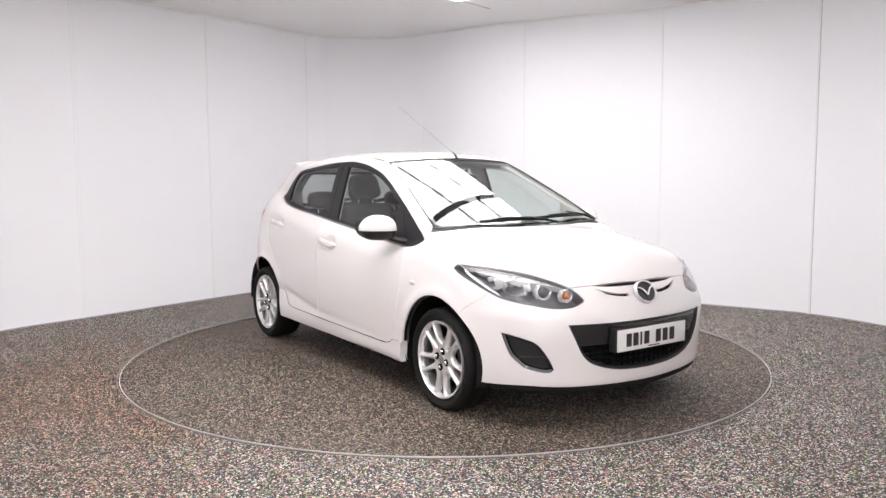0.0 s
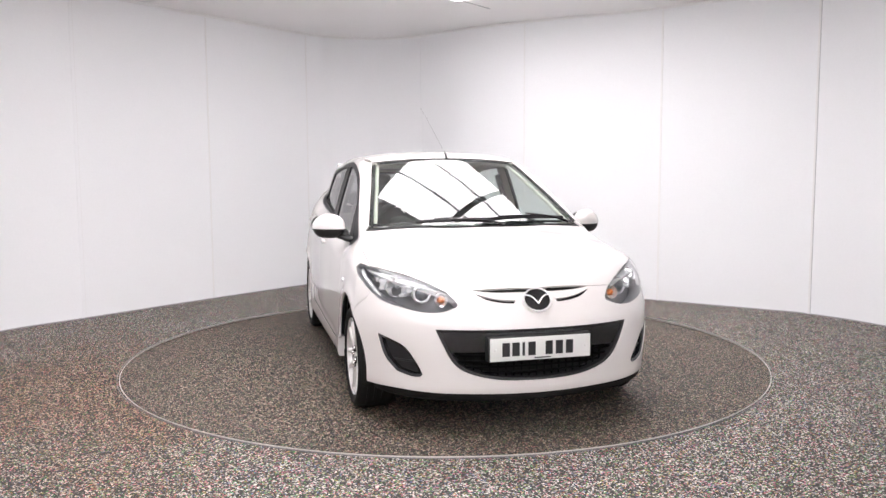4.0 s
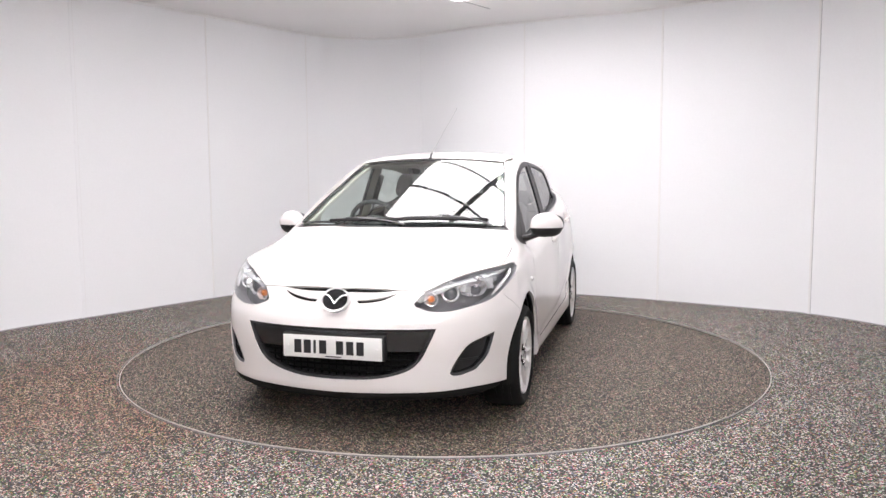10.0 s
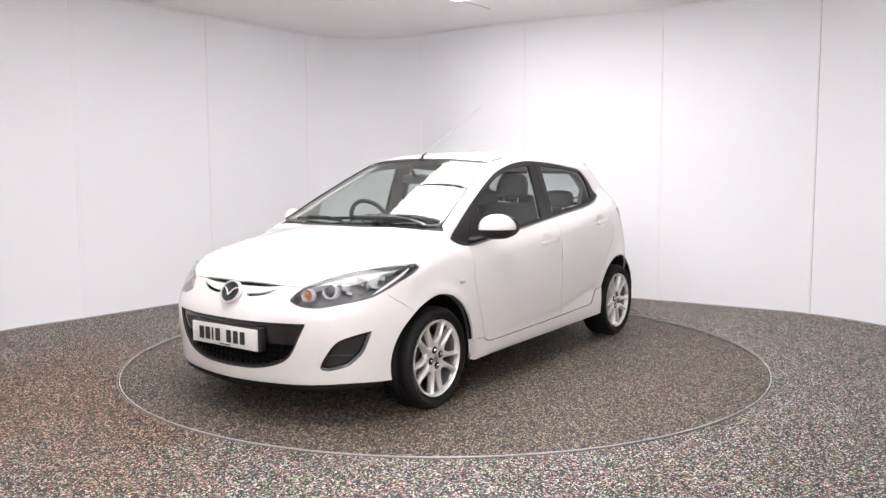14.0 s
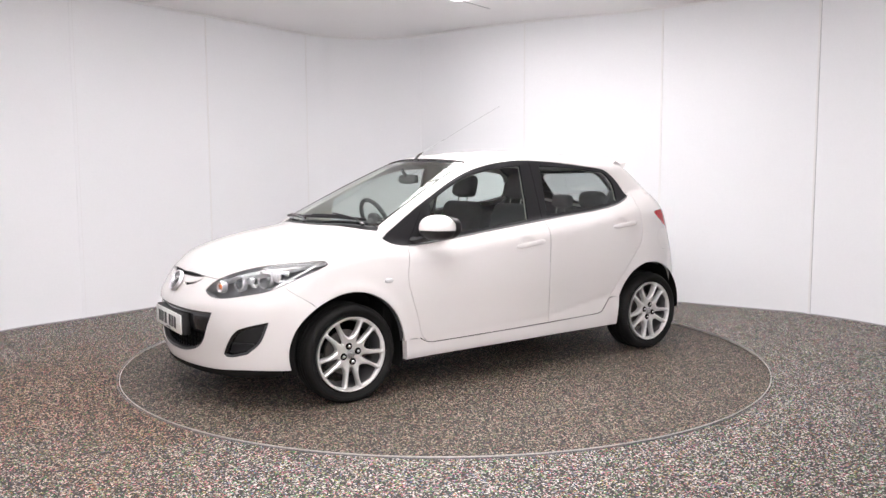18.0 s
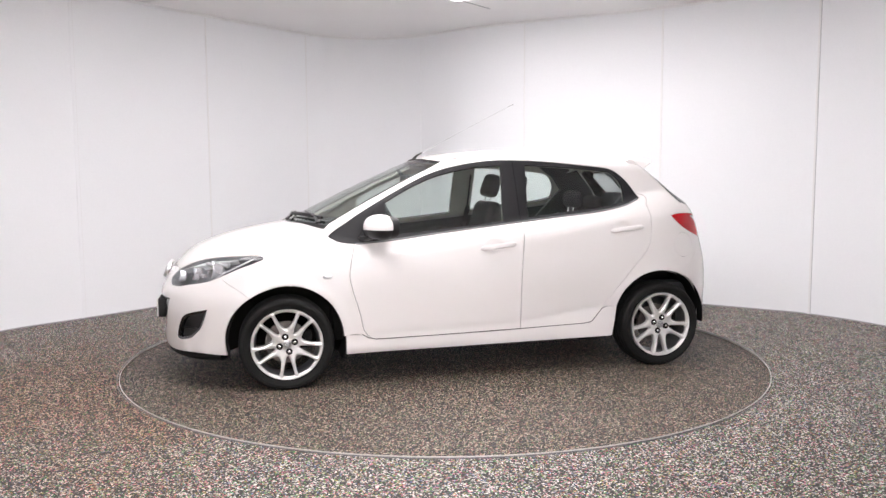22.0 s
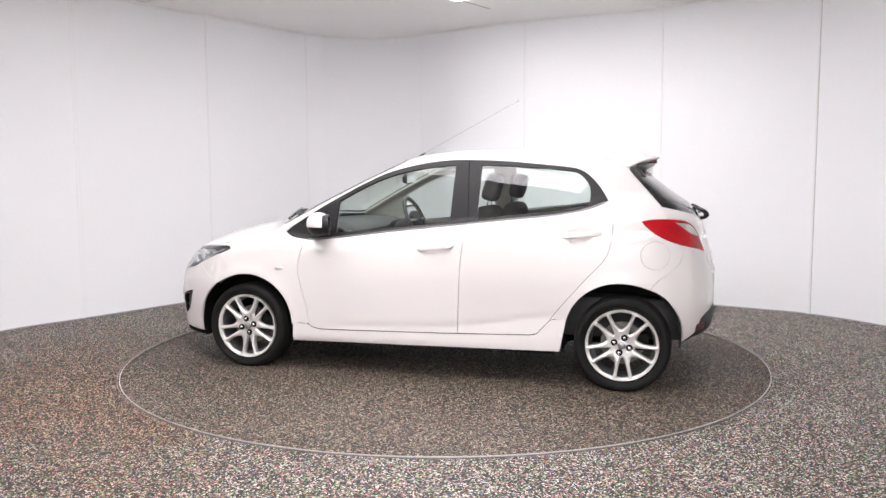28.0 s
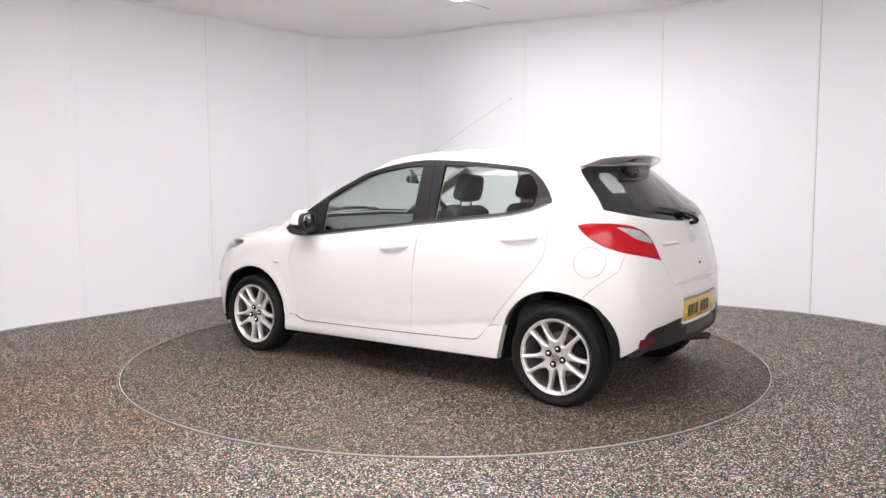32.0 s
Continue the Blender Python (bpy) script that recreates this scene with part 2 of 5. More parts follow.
def fill(outlines, grid, bounds, opens=()):
    """Triangles over a flat region, with every outline among their edges."""
    from mathutils.geometry import delaunay_2d_cdt
    pts, edges = [], []
    for c, closed in [(o, True) for o in outlines] + [(o, False) for o in opens]:
        k = len(pts)
        pts += [Vector(v) for v in c]
        edges += [(k + i, k + (i + 1) % len(c)) for i in range(len(c) if closed else len(c) - 1)]
    fixed = np.array([tuple(v) for v in pts])
    x0, x1, y0, y1 = bounds
    rows_ = np.arange(y0, y1, grid * 0.87)
    g = np.array([(x + (grid / 2 if k % 2 else 0), y) for k, y in enumerate(rows_) for x in np.arange(x0, x1, grid)])
    keep = np.ones(len(g), bool)
    for k in range(0, len(fixed), 400):
        d = np.abs(g[:, None] - fixed[None, k:k + 400])
        keep &= ~((d[..., 0] < grid * 0.45) & (d[..., 1] < grid * 0.45)).any(1)
    pts += [Vector(v) for v in g[keep]]
    v, _, f, *_ = delaunay_2d_cdt(pts, edges, [], 0, 1e-6)
    return np.array([tuple(p) for p in v]), np.array([t for t in f if len(t) == 3])


# ---- the studio ----
def studio():
    plan = [(-4.42, -2.55), (-4.24, -0.57), (-3.709, 0.747), (-3.281, 1.345), (-2.442, 2.502), (-1.602, 3.561), (-1.324, 3.776), (-0.929, 3.913), (-0.564, 3.88), (-0.219, 3.706), (0.175, 3.35),
            (0.871, 2.915), (1.725, 2.497), (2.17, 2.231), (3.022, 1.664), (3.34, 1.413), (3.712, 0.806), (4.208, -0.617), (4.391, -2.57), (4.2, -5.0), (3.2, -6.9), (1.2, -7.7), (-1.2, -7.7), (-3.2, -6.9), (-4.2, -5.0)]
    ring = curve(plan, 0.06, closed=True)
    n = len(ring)
    out = np.array([ring[(i + 1) % n] - ring[i - 1] for i in range(n)])
    out = np.c_[-out[:, 1], out[:, 0]] / np.linalg.norm(out, axis=1)[:, None]

    # floor and ceiling
    bm = bmesh.new()
    hole = [(2.216 * math.cos(a), 2.216 * math.sin(a)) for a in np.linspace(0, 2 * math.pi, 161)[:-1]]
    flat, tri = fill([ring + out * 0.05, np.array(hole)], 0.5, (-4.6, 4.6, -7.9, 4.2))
    mid = flat[tri].mean(1)
    tri = tri[inside(ring + out * 0.05, mid) & (np.hypot(*mid.T) > 2.21)]
    vs = [bm.verts.new((x, y, -0.004)) for x, y in flat]
    for t in tri:
        bm.faces.new([vs[i] for i in t])
    fl = part("floor", bm, FLOOR, None, smooth=False)
    tagged(fl, "speckled grey and black bonded chip studio floor with brown-orange tints", "floor", kind="structure")
    bm = bmesh.new()
    prism(bm, [tuple(v) for v in ring + out * 0.05], ROOM_H, ROOM_H + 0.04)
    ce = part("ceiling", bm, CEIL, None, smooth=False)
    tagged(ce, "flat off-white painted studio ceiling", "ceiling", kind="structure")

    bm = bmesh.new()
    box(bm, -1.03, -1.02, 1.62, 2.09, ROOM_H - 0.003, ROOM_H + 0.002, m=pose(0, 0, 0, rz=-37.6))
    se = part("ceiling_seam", bm, GAP, ce, smooth=False)

    # wall of tall curved sheets, with a strip at each joint
    wall = new("wall_studio")
    tagged(wall, "curved white studio wall of tall painted sheets with fine joints", "wall", kind="structure")
    joints = [(-3.281, 1.345), (-2.442, 2.502), (-1.602, 3.561), (-0.308, 3.763), (0.871, 2.915), (2.165, 2.233), (3.344, 1.413)]
    cut = sorted(int(np.argmin(np.hypot(*(ring - j).T))) for j in joints)
    step = np.linalg.norm(np.roll(ring, -1, 0) - ring, axis=1)
    i, run = cut[-1], 0.0
    more = []
    while i % n != cut[0] or not run:
        run += step[i % n]
        i += 1
        if run > 1.45 and (cut[0] - i) % n > 8:
            more.append(i % n)
            run = 1e-6
    cut = cut + more
    for a, b in zip(cut, cut[1:] + [cut[0]]):
        ids = [k % n for k in range(a, (b if b > a else b + n) + 1)]
        bm = bmesh.new()
        cols = []
        for k in ids:
            f, g = ring[k], ring[k] + out[k] * 0.018
            cols.append([bm.verts.new((f[0], f[1], -0.004)), bm.verts.new((f[0], f[1], ROOM_H)), bm.verts.new((g[0], g[1], ROOM_H)), bm.verts.new((g[0], g[1], -0.004))])
        for p, q in zip(cols, cols[1:]):
            for e in range(4):
                bm.faces.new((p[e], q[e], q[(e + 1) % 4], p[(e + 1) % 4]))
        part("panel", bm, WALL, wall)
    shape = {2: (0.010, 0.002, TRIM), 5: (0.016, 0.005, TRIM), 6: (0.018, 0.006, TRIM), 4: (0.010, 0.003, TRIM), 1: (0.012, 0.003, TRIM), 0: (0.03, 0.002, WALL), 3: (0.01, 0.002, WALL)}
    for k, j in enumerate(cut[:7]):
        w, d, material = shape[k]
        t = np.array([out[j][1], -out[j][0]])
        c = ring[j] - out[j] * d / 2
        ang = math.atan2(t[1], t[0])
        bm = bmesh.new()
        box(bm, -w / 2, w / 2, -d, d, 0.0, ROOM_H - 0.03, m=pose(c[0], c[1], 0, rz=math.degrees(ang)))
        part("joint_strip", bm, material, wall, smooth=False)
        bm = bmesh.new()
        e = ring[j] + t * (w / 2 + 0.003)
        box(bm, -0.002, 0.002, -0.0015, 0.0015, 0.0, ROOM_H - 0.03, m=pose(e[0], e[1], 0, rz=math.degrees(ang)))
        part("joint_gap", bm, JOINT if k == 6 else FAINT, wall, smooth=False)
    # cove along the ceiling and a thin dark line at the floor
    for name, z0, z1, d, material in (("cornice", ROOM_H - 0.022, ROOM_H, 0.012, TRIM), ("floor_seal", -0.004, 0.006, 0.006, GAP)):
        bm = bmesh.new()
        cols = []
        for k in range(n):
            f, g = ring[k], ring[k] - out[k] * d
            cols.append([bm.verts.new((f[0], f[1], z0)), bm.verts.new((f[0], f[1], z1)), bm.verts.new((g[0], g[1], z1)), bm.verts.new((g[0], g[1], z0))])
        for k in range(n):
            p, q = cols[k], cols[(k + 1) % n]
            for e in range(4):
                bm.faces.new((p[e], q[e], q[(e + 1) % 4], p[(e + 1) % 4]))
        part(name, bm, material, wall)


def light_box(n0, n1, d0, d1, bars, strips, wide, glow, rz=-37.6):
    """A glowing ceiling box, over the stage or added as fill: diffuser sheets between dark bars."""
    ob = new("ceiling_light_box")
    ob.matrix_basis = pose(0, 0, ROOM_H, rz=rz)
    tagged(ob, "large glowing ceiling light box with dark dividing bars, the one behind the camera added as fill", "ceiling light", "ceiling light boxes")
    xs = [n0, *bars, n1]
    for x0, x1 in zip(xs, xs[1:]):
        for j in range(strips):
            y0, y1 = d0 + (d1 - d0) * j / strips, d0 + (d1 - d0) * (j + 1) / strips
            bm = bmesh.new()
            box(bm, x0 + 0.012, x1 - 0.012, y0 + 0.008, y1 - 0.008, -0.034, -0.004)
            part("diffuser", bm, glow, ob, smooth=False)
    for j in range(1, strips):
        y = d0 + (d1 - d0) * j / strips
        bm = bmesh.new()
        box(bm, n0, n1, y - 0.016, y + 0.016, -0.04, 0.0)
        part("thin_bar", bm, BAR, ob, smooth=False)
    for x in bars:
        bm = bmesh.new()
        box(bm, x - wide, x + wide, d0, d1, -0.045, 0.0)
        part("wide_bar", bm, BAR, ob, smooth=False)
    for x0, x1, y0, y1 in ((n0 - 0.025, n1 + 0.025, d0 - 0.025, d0), (n0 - 0.025, n1 + 0.025, d1, d1 + 0.025), (n0 - 0.025, n0, d0, d1), (n1, n1 + 0.025, d0, d1)):
        bm = bmesh.new()
        box(bm, x0, x1, y0, y1, -0.010, 0.0)
        part("frame", bm, TRIM, ob, smooth=False)


DISC_R, DECK_Z = 2.222, -0.012


def turntable():
    ob = new("turntable")
    tagged(ob, "round turning stage topped with brown-grey chips inside a steel ring", "turntable")
    bm = bmesh.new()
    lathe(bm, [(0.0005, DECK_Z), (DISC_R, DECK_Z)], 160, "Z")
    part("deck", bm, DECK, ob, smooth=False)
    bm = bmesh.new()
    lathe(bm, [(DISC_R - 0.001, DECK_Z - 0.002), (DISC_R - 0.001, 0.001), (DISC_R, 0.002), (DISC_R + 0.003, 0.002), (DISC_R + 0.004, -0.003)], 160, "Z")
    part("edge_ring", bm, STEEL, ob, "brushed steel edge ring")
    bm = bmesh.new()
    lathe(bm, [(DISC_R + 0.0155, -0.004), (DISC_R + 0.0155, 0.0005), (DISC_R + 0.018, 0.0005), (DISC_R + 0.018, -0.004)], 160, "Z")
    part("outer_ring", bm, GREYTRIM, ob)
    return ob


studio()
light_box(-1.0, 1.11, -0.12, 1.50, [0.055], 3, 0.035, DIFFUSER_FAR)
light_box(-1.03, 2.07, -2.76, -1.2, [0.05], 3, 0.035, DIFFUSER_NEAR)
# unseen fill box, added behind the camera to brighten the car's near side
light_box(-1.7, 1.9, -7.1, -5.9, [0.1], 3, 0.035, DIFFUSER_FILL, 0.0)
stage = turntable()

# ---- the car's skin ----
def spline(*pts):
    """A monotone cubic through (x, y) pairs; linear outside."""
    xs, ys = (np.array(v, float) for v in zip(*sorted(pts)))
    h, d = np.diff(xs), np.diff(ys) / np.diff(xs)
    m = np.concatenate([[d[0]], np.where(d[1:] * d[:-1] > 0, (h[1:] + h[:-1]) * d[1:] * d[:-1] / (h[1:] * d[1:] + h[:-1] * d[:-1] + 1e-12 * np.sign(d[1:])), 0), [d[-1]]])

    def f(x):
        x = np.asarray(x, float)
        i = np.clip(np.searchsorted(xs, x) - 1, 0, len(h) - 1)
        t = (x - xs[i]) / h[i]
        s = np.clip(t, 0, 1)
        y = ys[i] * (1 + 2 * s) * (1 - s) ** 2 + ys[i + 1] * s * s * (3 - 2 * s) + h[i] * (m[i] * s * (1 - s) ** 2 - m[i + 1] * s * s * (1 - s))
        return y + (t - s) * h[i] * np.where(t < 0, m[0], m[-1])
    return f


def smax(a, b, k):
    h = np.clip(0.5 + 0.5 * (a - b) / k, 0, 1)
    return b + (a - b) * h + k * h * (1 - h)


def smin(a, b, k):
    return -smax(-a, -b, k)


def soft(v, k):
    """max(v, 0), rounded over k."""
    return 0.5 * (v + np.sqrt(v * v + k * k))


def ramp(v, a, b):
    t = np.clip((v - a) / (b - a), 0, 1)
    return t * t * (3 - 2 * t)


HOOD = spline((-0.6, 1.03), (-0.22, 0.998), (0, 0.967), (0.16, 0.94), (0.36, 0.893), (0.56, 0.815), (0.66, 0.75), (0.73, 0.67), (0.80, 0.52))
BELT = spline((-3.2, 1.16), (-2.4, 1.10), (-2.28, 1.072), (-2.13, 1.04), (-1.77, 1.0), (-1.05, 0.92), (-0.5, 0.865), (-0.2, 0.87))
WIDE = spline((-3.2, 0.60), (-3.0, 0.70), (-2.85, 0.765), (-2.7, 0.803), (-2.45, 0.838), (-2.0, 0.834), (-1.2, 0.842), (-0.6, 0.843), (-0.25, 0.846), (0, 0.85), (0.2, 0.846), (0.35, 0.818), (0.5, 0.763), (0.65, 0.69), (0.8, 0.60))
ROOF = spline((-3.1, 1.31), (-2.75, 1.378), (-2.43, 1.42), (-2.23, 1.437), (-2.04, 1.45), (-1.84, 1.463), (-1.64, 1.467), (-1.44, 1.462), (-1.2, 1.445), (-1.0, 1.415), (-0.7, 1.35), (0, 1.2))
NOSE = spline((0.05, 0.64), (0.15, 0.728), (0.19, 0.753), (0.22, 0.764), (0.26, 0.768), (0.32, 0.774), (0.45, 0.786), (0.55, 0.78), (0.61, 0.755), (0.66, 0.728), (0.72, 0.692), (0.85, 0.60), (1.0, 0.48))
TAIL = spline((0.1, -2.88), (0.23, -2.98), (0.3, -3.03), (0.4, -3.047), (0.5, -3.053), (0.6, -3.049), (0.7, -3.037), (0.8, -3.012), (0.9, -2.982), (1.0, -2.95), (1.07, -2.90), (1.14, -2.81), (1.24, -2.685), (1.31, -2.595), (1.42, -2.46), (1.6, -2.24))
CREASE = spline((-3.2, 1.0), (-2.3, 0.99), (-1.7, 0.89), (-1.2, 0.81), (-0.4, 0.74), (0.6, 0.7))
SWEEP = spline((-2.6, 0.55), (-2.12, 0.455), (-1.8, 0.395), (-1.5, 0.350), (-0.87, 0.322), (-0.3, 0.30), (0.8, 0.2))


def flank(x, z):
    """Half width of the glasshouse."""
    return 0.733 - 0.296 * (z - 0.907) + 0.12 * (z - 0.907) * (1.36 - z) - 0.12 * np.maximum(0, -2.1 - x) ** 2


def body(x, y, z):
    """Signed field of the car's skin: negative inside."""
    y = np.abs(y)
    # hood in front, shoulder ledge along the doors
    top = HOOD(x) - 0.2 * y * y
    ledge = BELT(x) + 0.55 * np.minimum(0.735 - y, 0.06)
    top = top + (ledge - top) * ramp(-x, 0.15, 0.5)
    wide = WIDE(x) - (0.10 + 0.25 * ramp(-x, 1.2, 2.2)) * (z - 0.6) ** 2 - 0.26 * soft(z - CREASE(x), 0.016 + 0.16 * ramp(x, -2.0, -0.9)) - 0.72 * soft(SWEEP(x) - z, 0.012 + 0.006 * ramp(x, -1.6, -0.8)) * ramp(-x, 0.4, 0.8) * ramp(x, -2.25, -1.9) - 0.3 * soft(0.22 - z, 0.03)
    for cx in (-0.015, -2.485):
        r = np.hypot(x - cx, z - 0.295)
        wide = wide + 0.010 * np.exp(-((r - 0.335) / 0.045) ** 2)
    # cups behind the door handles
    for cx, cz in ((-1.322, 0.832), (-2.230, 0.923)):
        wide = wide - 0.013 * np.exp(-1.3 * (((x - cx) / 0.068) ** 2 + ((z - cz) / 0.037) ** 2) ** 2)
    front = NOSE(z) - 0.33 * y * y - 0.63 * y ** 6
    rear = TAIL(z) + 0.19 * y * y + 0.58 * y ** 6 + 0.026 * ramp(-y, -0.300, -0.275) * ramp(z, 0.405, 0.425) * ramp(-z, -0.570, -0.545)
    low = smax(y - wide, z - top, 0.07)
    low = smax(low, x - front, 0.09)
    low = smax(low, rear - x, 0.10)
    side = flank(x, z)
    screen = 0.994 + 0.467 * (-0.10 - x - 0.515 * y * y) + 0.06 * (x + 0.1) * (-1.0 - x)
    crown = ROOF(x) - 0.09 * y * y - 0.25 * y ** 4
    cab = smax(y - side, z - crown, 0.05)
    cab = smax(cab, z - screen, 0.022)
    cab = smax(cab, x - 0.05, 0.02)
    cab = smax(cab, (rear - x) * 0.72, 0.05)
    return smin(low, cab, 0.03)


AXIS_F, AXIS_R, ROLL = 0.1, -2.5, 0.7   # the upright axes round which the nose and the tail are unrolled
U_F, U_R = AXIS_F + ROLL * math.pi / 2, AXIS_R - ROLL * math.pi / 2


def meet(o, d, s0, s1, steps=90):
    """First place from s0 to s1 along the rays where the skin begins."""
    o, d = np.broadcast_arrays(np.array(o, float), np.array(d, float))
    s = np.linspace(s0, s1, steps)
    f = body(*(o[:, None] + d[:, None] * s[None, :, None]).transpose(2, 0, 1))
    i = np.maximum((f < 0).argmax(1), 1)
    a, b = s[i - 1].copy(), s[i].copy()
    for _ in range(22):
        m = (a + b) / 2
        inside = body(*(o + d * m[:, None]).T) < 0
        a, b = np.where(inside, a, m), np.where(inside, m, b)
    b = np.where((f < 0).any(1), b, s[f.argmin(1)])   # rays that pass by: the closest approach
    return o + d * b[:, None]


def wrap(u, z):
    """Skin at unrolled places (u, z) of the car's left side."""
    u, z = np.array(u, float), np.array(z, float)
    c = np.clip(u, AXIS_R, AXIS_F)
    a = (u - c) / ROLL
    return meet(np.c_[c, 0 * u, z], np.c_[np.sin(a), np.cos(a), 0 * u], 1.15, 0.15)


def unwrap(p):
    p = np.asarray(p, float).reshape(-1, 3)
    x, y, c = p[:, 0], np.abs(p[:, 1]), np.clip(p[:, 0], AXIS_R, AXIS_F)
    return np.c_[c + ROLL * np.arctan2(x - c, y), p[:, 2]]


def over(x, y):
    """Skin from above."""
    x, y = np.array(x, float), np.array(y, float)
    return meet(np.c_[x, y, 0 * x], np.array([[0, 0, 1.0]]), 1.7, 0.3)


def slope(p):
    e, g = 1e-4, []
    for k in range(3):
        d = np.zeros(3)
        d[k] = e
        g.append(body(*(p + d).T) - body(*(p - d).T))
    g = np.array(g).T
    return g / np.linalg.norm(g, axis=1)[:, None]


def side(*pts):       # (x, z) seen from the side
    q = np.array(pts, float)
    return unwrap(meet(np.c_[q[:, 0], 0 * q[:, 0], q[:, 1]], np.array([[0, 1.0, 0]]), 1.1, 0.1))


def ahead(*pts):      # (y, z) seen from the front
    q = np.array(pts, float)
    return unwrap(meet(np.c_[0 * q[:, 0], q], np.array([[1.0, 0, 0]]), 1.2, 0.0))


def behind(*pts):     # (y, z) seen from the rear
    q = np.array(pts, float)
    return unwrap(meet(np.c_[0 * q[:, 0], q], np.array([[-1.0, 0, 0]]), 3.5, 2.0))


def above(*pts):      # (x, y) seen from above
    q = np.array(pts, float)
    return unwrap(over(q[:, 0], q[:, 1]))


def run(*pieces, step=0.012):
    """One outline from several smooth runs that meet at corners."""
    out = []
    for k in pieces:
        c = curve(k, step)
        out.append(c[1:] if out and np.linalg.norm(out[-1][-1] - c[0]) < 1e-6 else c)
    return np.concatenate(out)


def panel_mesh(name, p, tri, material, gap=0.0019, lip=0.014, sink=0.0, both=False, flip=False, pane=False):
    """A sheet of the skin: its edges are drawn in a little and turned inwards."""
    use, tri = np.unique(tri, return_inverse=True)
    tri = tri.reshape(-1, 3)
    p = p[use]
    nrm = slope(p)
    if pane:
        p = p.copy()
        p[:, 1] = flank(p[:, 0], p[:, 2])
        e = 1e-3
        nrm = np.c_[-(flank(p[:, 0] + e, p[:, 2]) - flank(p[:, 0] - e, p[:, 2])) / (2 * e), np.ones(len(p)), -(flank(p[:, 0], p[:, 2] + e) - flank(p[:, 0], p[:, 2] - e)) / (2 * e)]
        nrm /= np.linalg.norm(nrm, axis=1)[:, None]
    # same winding for all
    fn = np.cross(p[tri[:, 1]] - p[tri[:, 0]], p[tri[:, 2]] - p[tri[:, 0]])
    bad = (fn * nrm[tri[:, 0]]).sum(1) < 0
    tri[bad] = tri[bad][:, ::-1]
    e = np.concatenate([tri[:, [0, 1]], tri[:, [1, 2]], tri[:, [2, 0]]])
    opp = np.concatenate([tri[:, 2], tri[:, 0], tri[:, 1]])
    key = np.sort(e, 1) @ np.array([len(p), 1])
    _, first, count = np.unique(key, return_index=True, return_counts=True)
    rim = first[count == 1]
    if both:
        mid = np.abs(p[e[rim]][:, :, 1]).max(1) > 2e-3
        rim = rim[mid]
    e, opp = e[rim], opp[rim]
    q = p - nrm * sink
    d = np.zeros_like(p)
    for (a, b), c in zip(e, opp):
        t = p[b] - p[a]
        t /= np.linalg.norm(t) + 1e-9
        w = p[c] - p[a]
        w = w - t * (w @ t)
        w /= np.linalg.norm(w) + 1e-9
        d[a] += w
        d[b] += w
    ln = np.linalg.norm(d, axis=1)
    d /= np.maximum(ln, 1e-9)[:, None]
    q = q + d * gap * (ln > 0)[:, None]
    n = len(q)
    loop = np.unique(e)
    back = {v: n + i for i, v in enumerate(loop)}
    deep = {v: n + len(loop) + i for i, v in enumerate(loop)}
    verts = np.concatenate([q, q[loop], q[loop] - nrm[loop] * lip])
    norms = np.concatenate([nrm, -d[loop], -d[loop]])
    faces = [tuple(t) for t in tri]
    if lip:
        faces += [(back[b], back[a], deep[a], deep[b]) for a, b in e]
    if both:
        k = len(verts)
        m = np.array([1, -1, 1.0])
        verts, norms = np.concatenate([verts, verts * m]), np.concatenate([norms, norms * m])
        faces = faces + [tuple(k + i for i in f[::-1]) for f in faces]
    if flip:
        m = np.array([1, -1, 1.0])
        verts, norms, faces = verts * m, norms * m, [f[::-1] for f in faces]
    return mesh_of(name, verts, faces, material, normals=norms)


def arch(cx, cz, r, a0, a1, squash=1.0):
    t = np.radians(np.linspace(a0, a1, 60))
    return np.c_[cx + r * np.cos(t), cz + squash * r * np.sin(t)]


# outlines, unrolled
HOOD_SIDE = [(0.678, 0.0), (0.668, 0.16), (0.652, 0.315), (0.624, 0.44), (0.585, 0.487), (0.5, 0.575), (0.37, 0.685), (0.26, 0.752)]
HOOD_BACK = [(0.26, 0.752), (0.1, 0.752), (-0.1, 0.738), (-0.25, 0.705)]
PILLAR = [(-0.29, 0.662), (-0.424, 0.634), (-0.57, 0.604), (-0.714, 0.573), (-0.94, 0.530), (-1.04, 0.505)]
DITCH = [(-1.04, 0.505), (-1.3, 0.528), (-1.7, 0.535), (-2.1, 0.528), (-2.42, 0.505)]
TOP = run(above(*HOOD_SIDE[:4]), above(*HOOD_SIDE[3:]), above(*HOOD_BACK), above((-0.25, 0.705), (-0.29, 0.662)), above(*PILLAR), above(*DITCH))
TOP[0, 0] = U_F
REAR_TOP = above((-2.42, 0.505), (-2.445, 0.40), (-2.458, 0.3), (-2.465, 0.15), (-2.468, 0.0)) - (0, 0.006)
REAR_TOP[-1, 0] = U_R
TOP = np.concatenate([TOP[:-1], curve(REAR_TOP)])
LAMP = run(ahead((0.44, 0.702), (0.412, 0.672), (0.395, 0.640), (0.425, 0.624), (0.478, 0.608), (0.56, 0.606), (0.642, 0.622)),
           np.concatenate([ahead((0.642, 0.622)), side((0.45, 0.648), (0.36, 0.685), (0.27, 0.725), (0.17, 0.762), (0.118, 0.786), (0.13, 0.803), (0.20, 0.806))]),
           np.concatenate([side((0.20, 0.806)), above((0.29, 0.740), (0.38, 0.675), (0.5, 0.573), (0.585, 0.485), (0.624, 0.44))]))
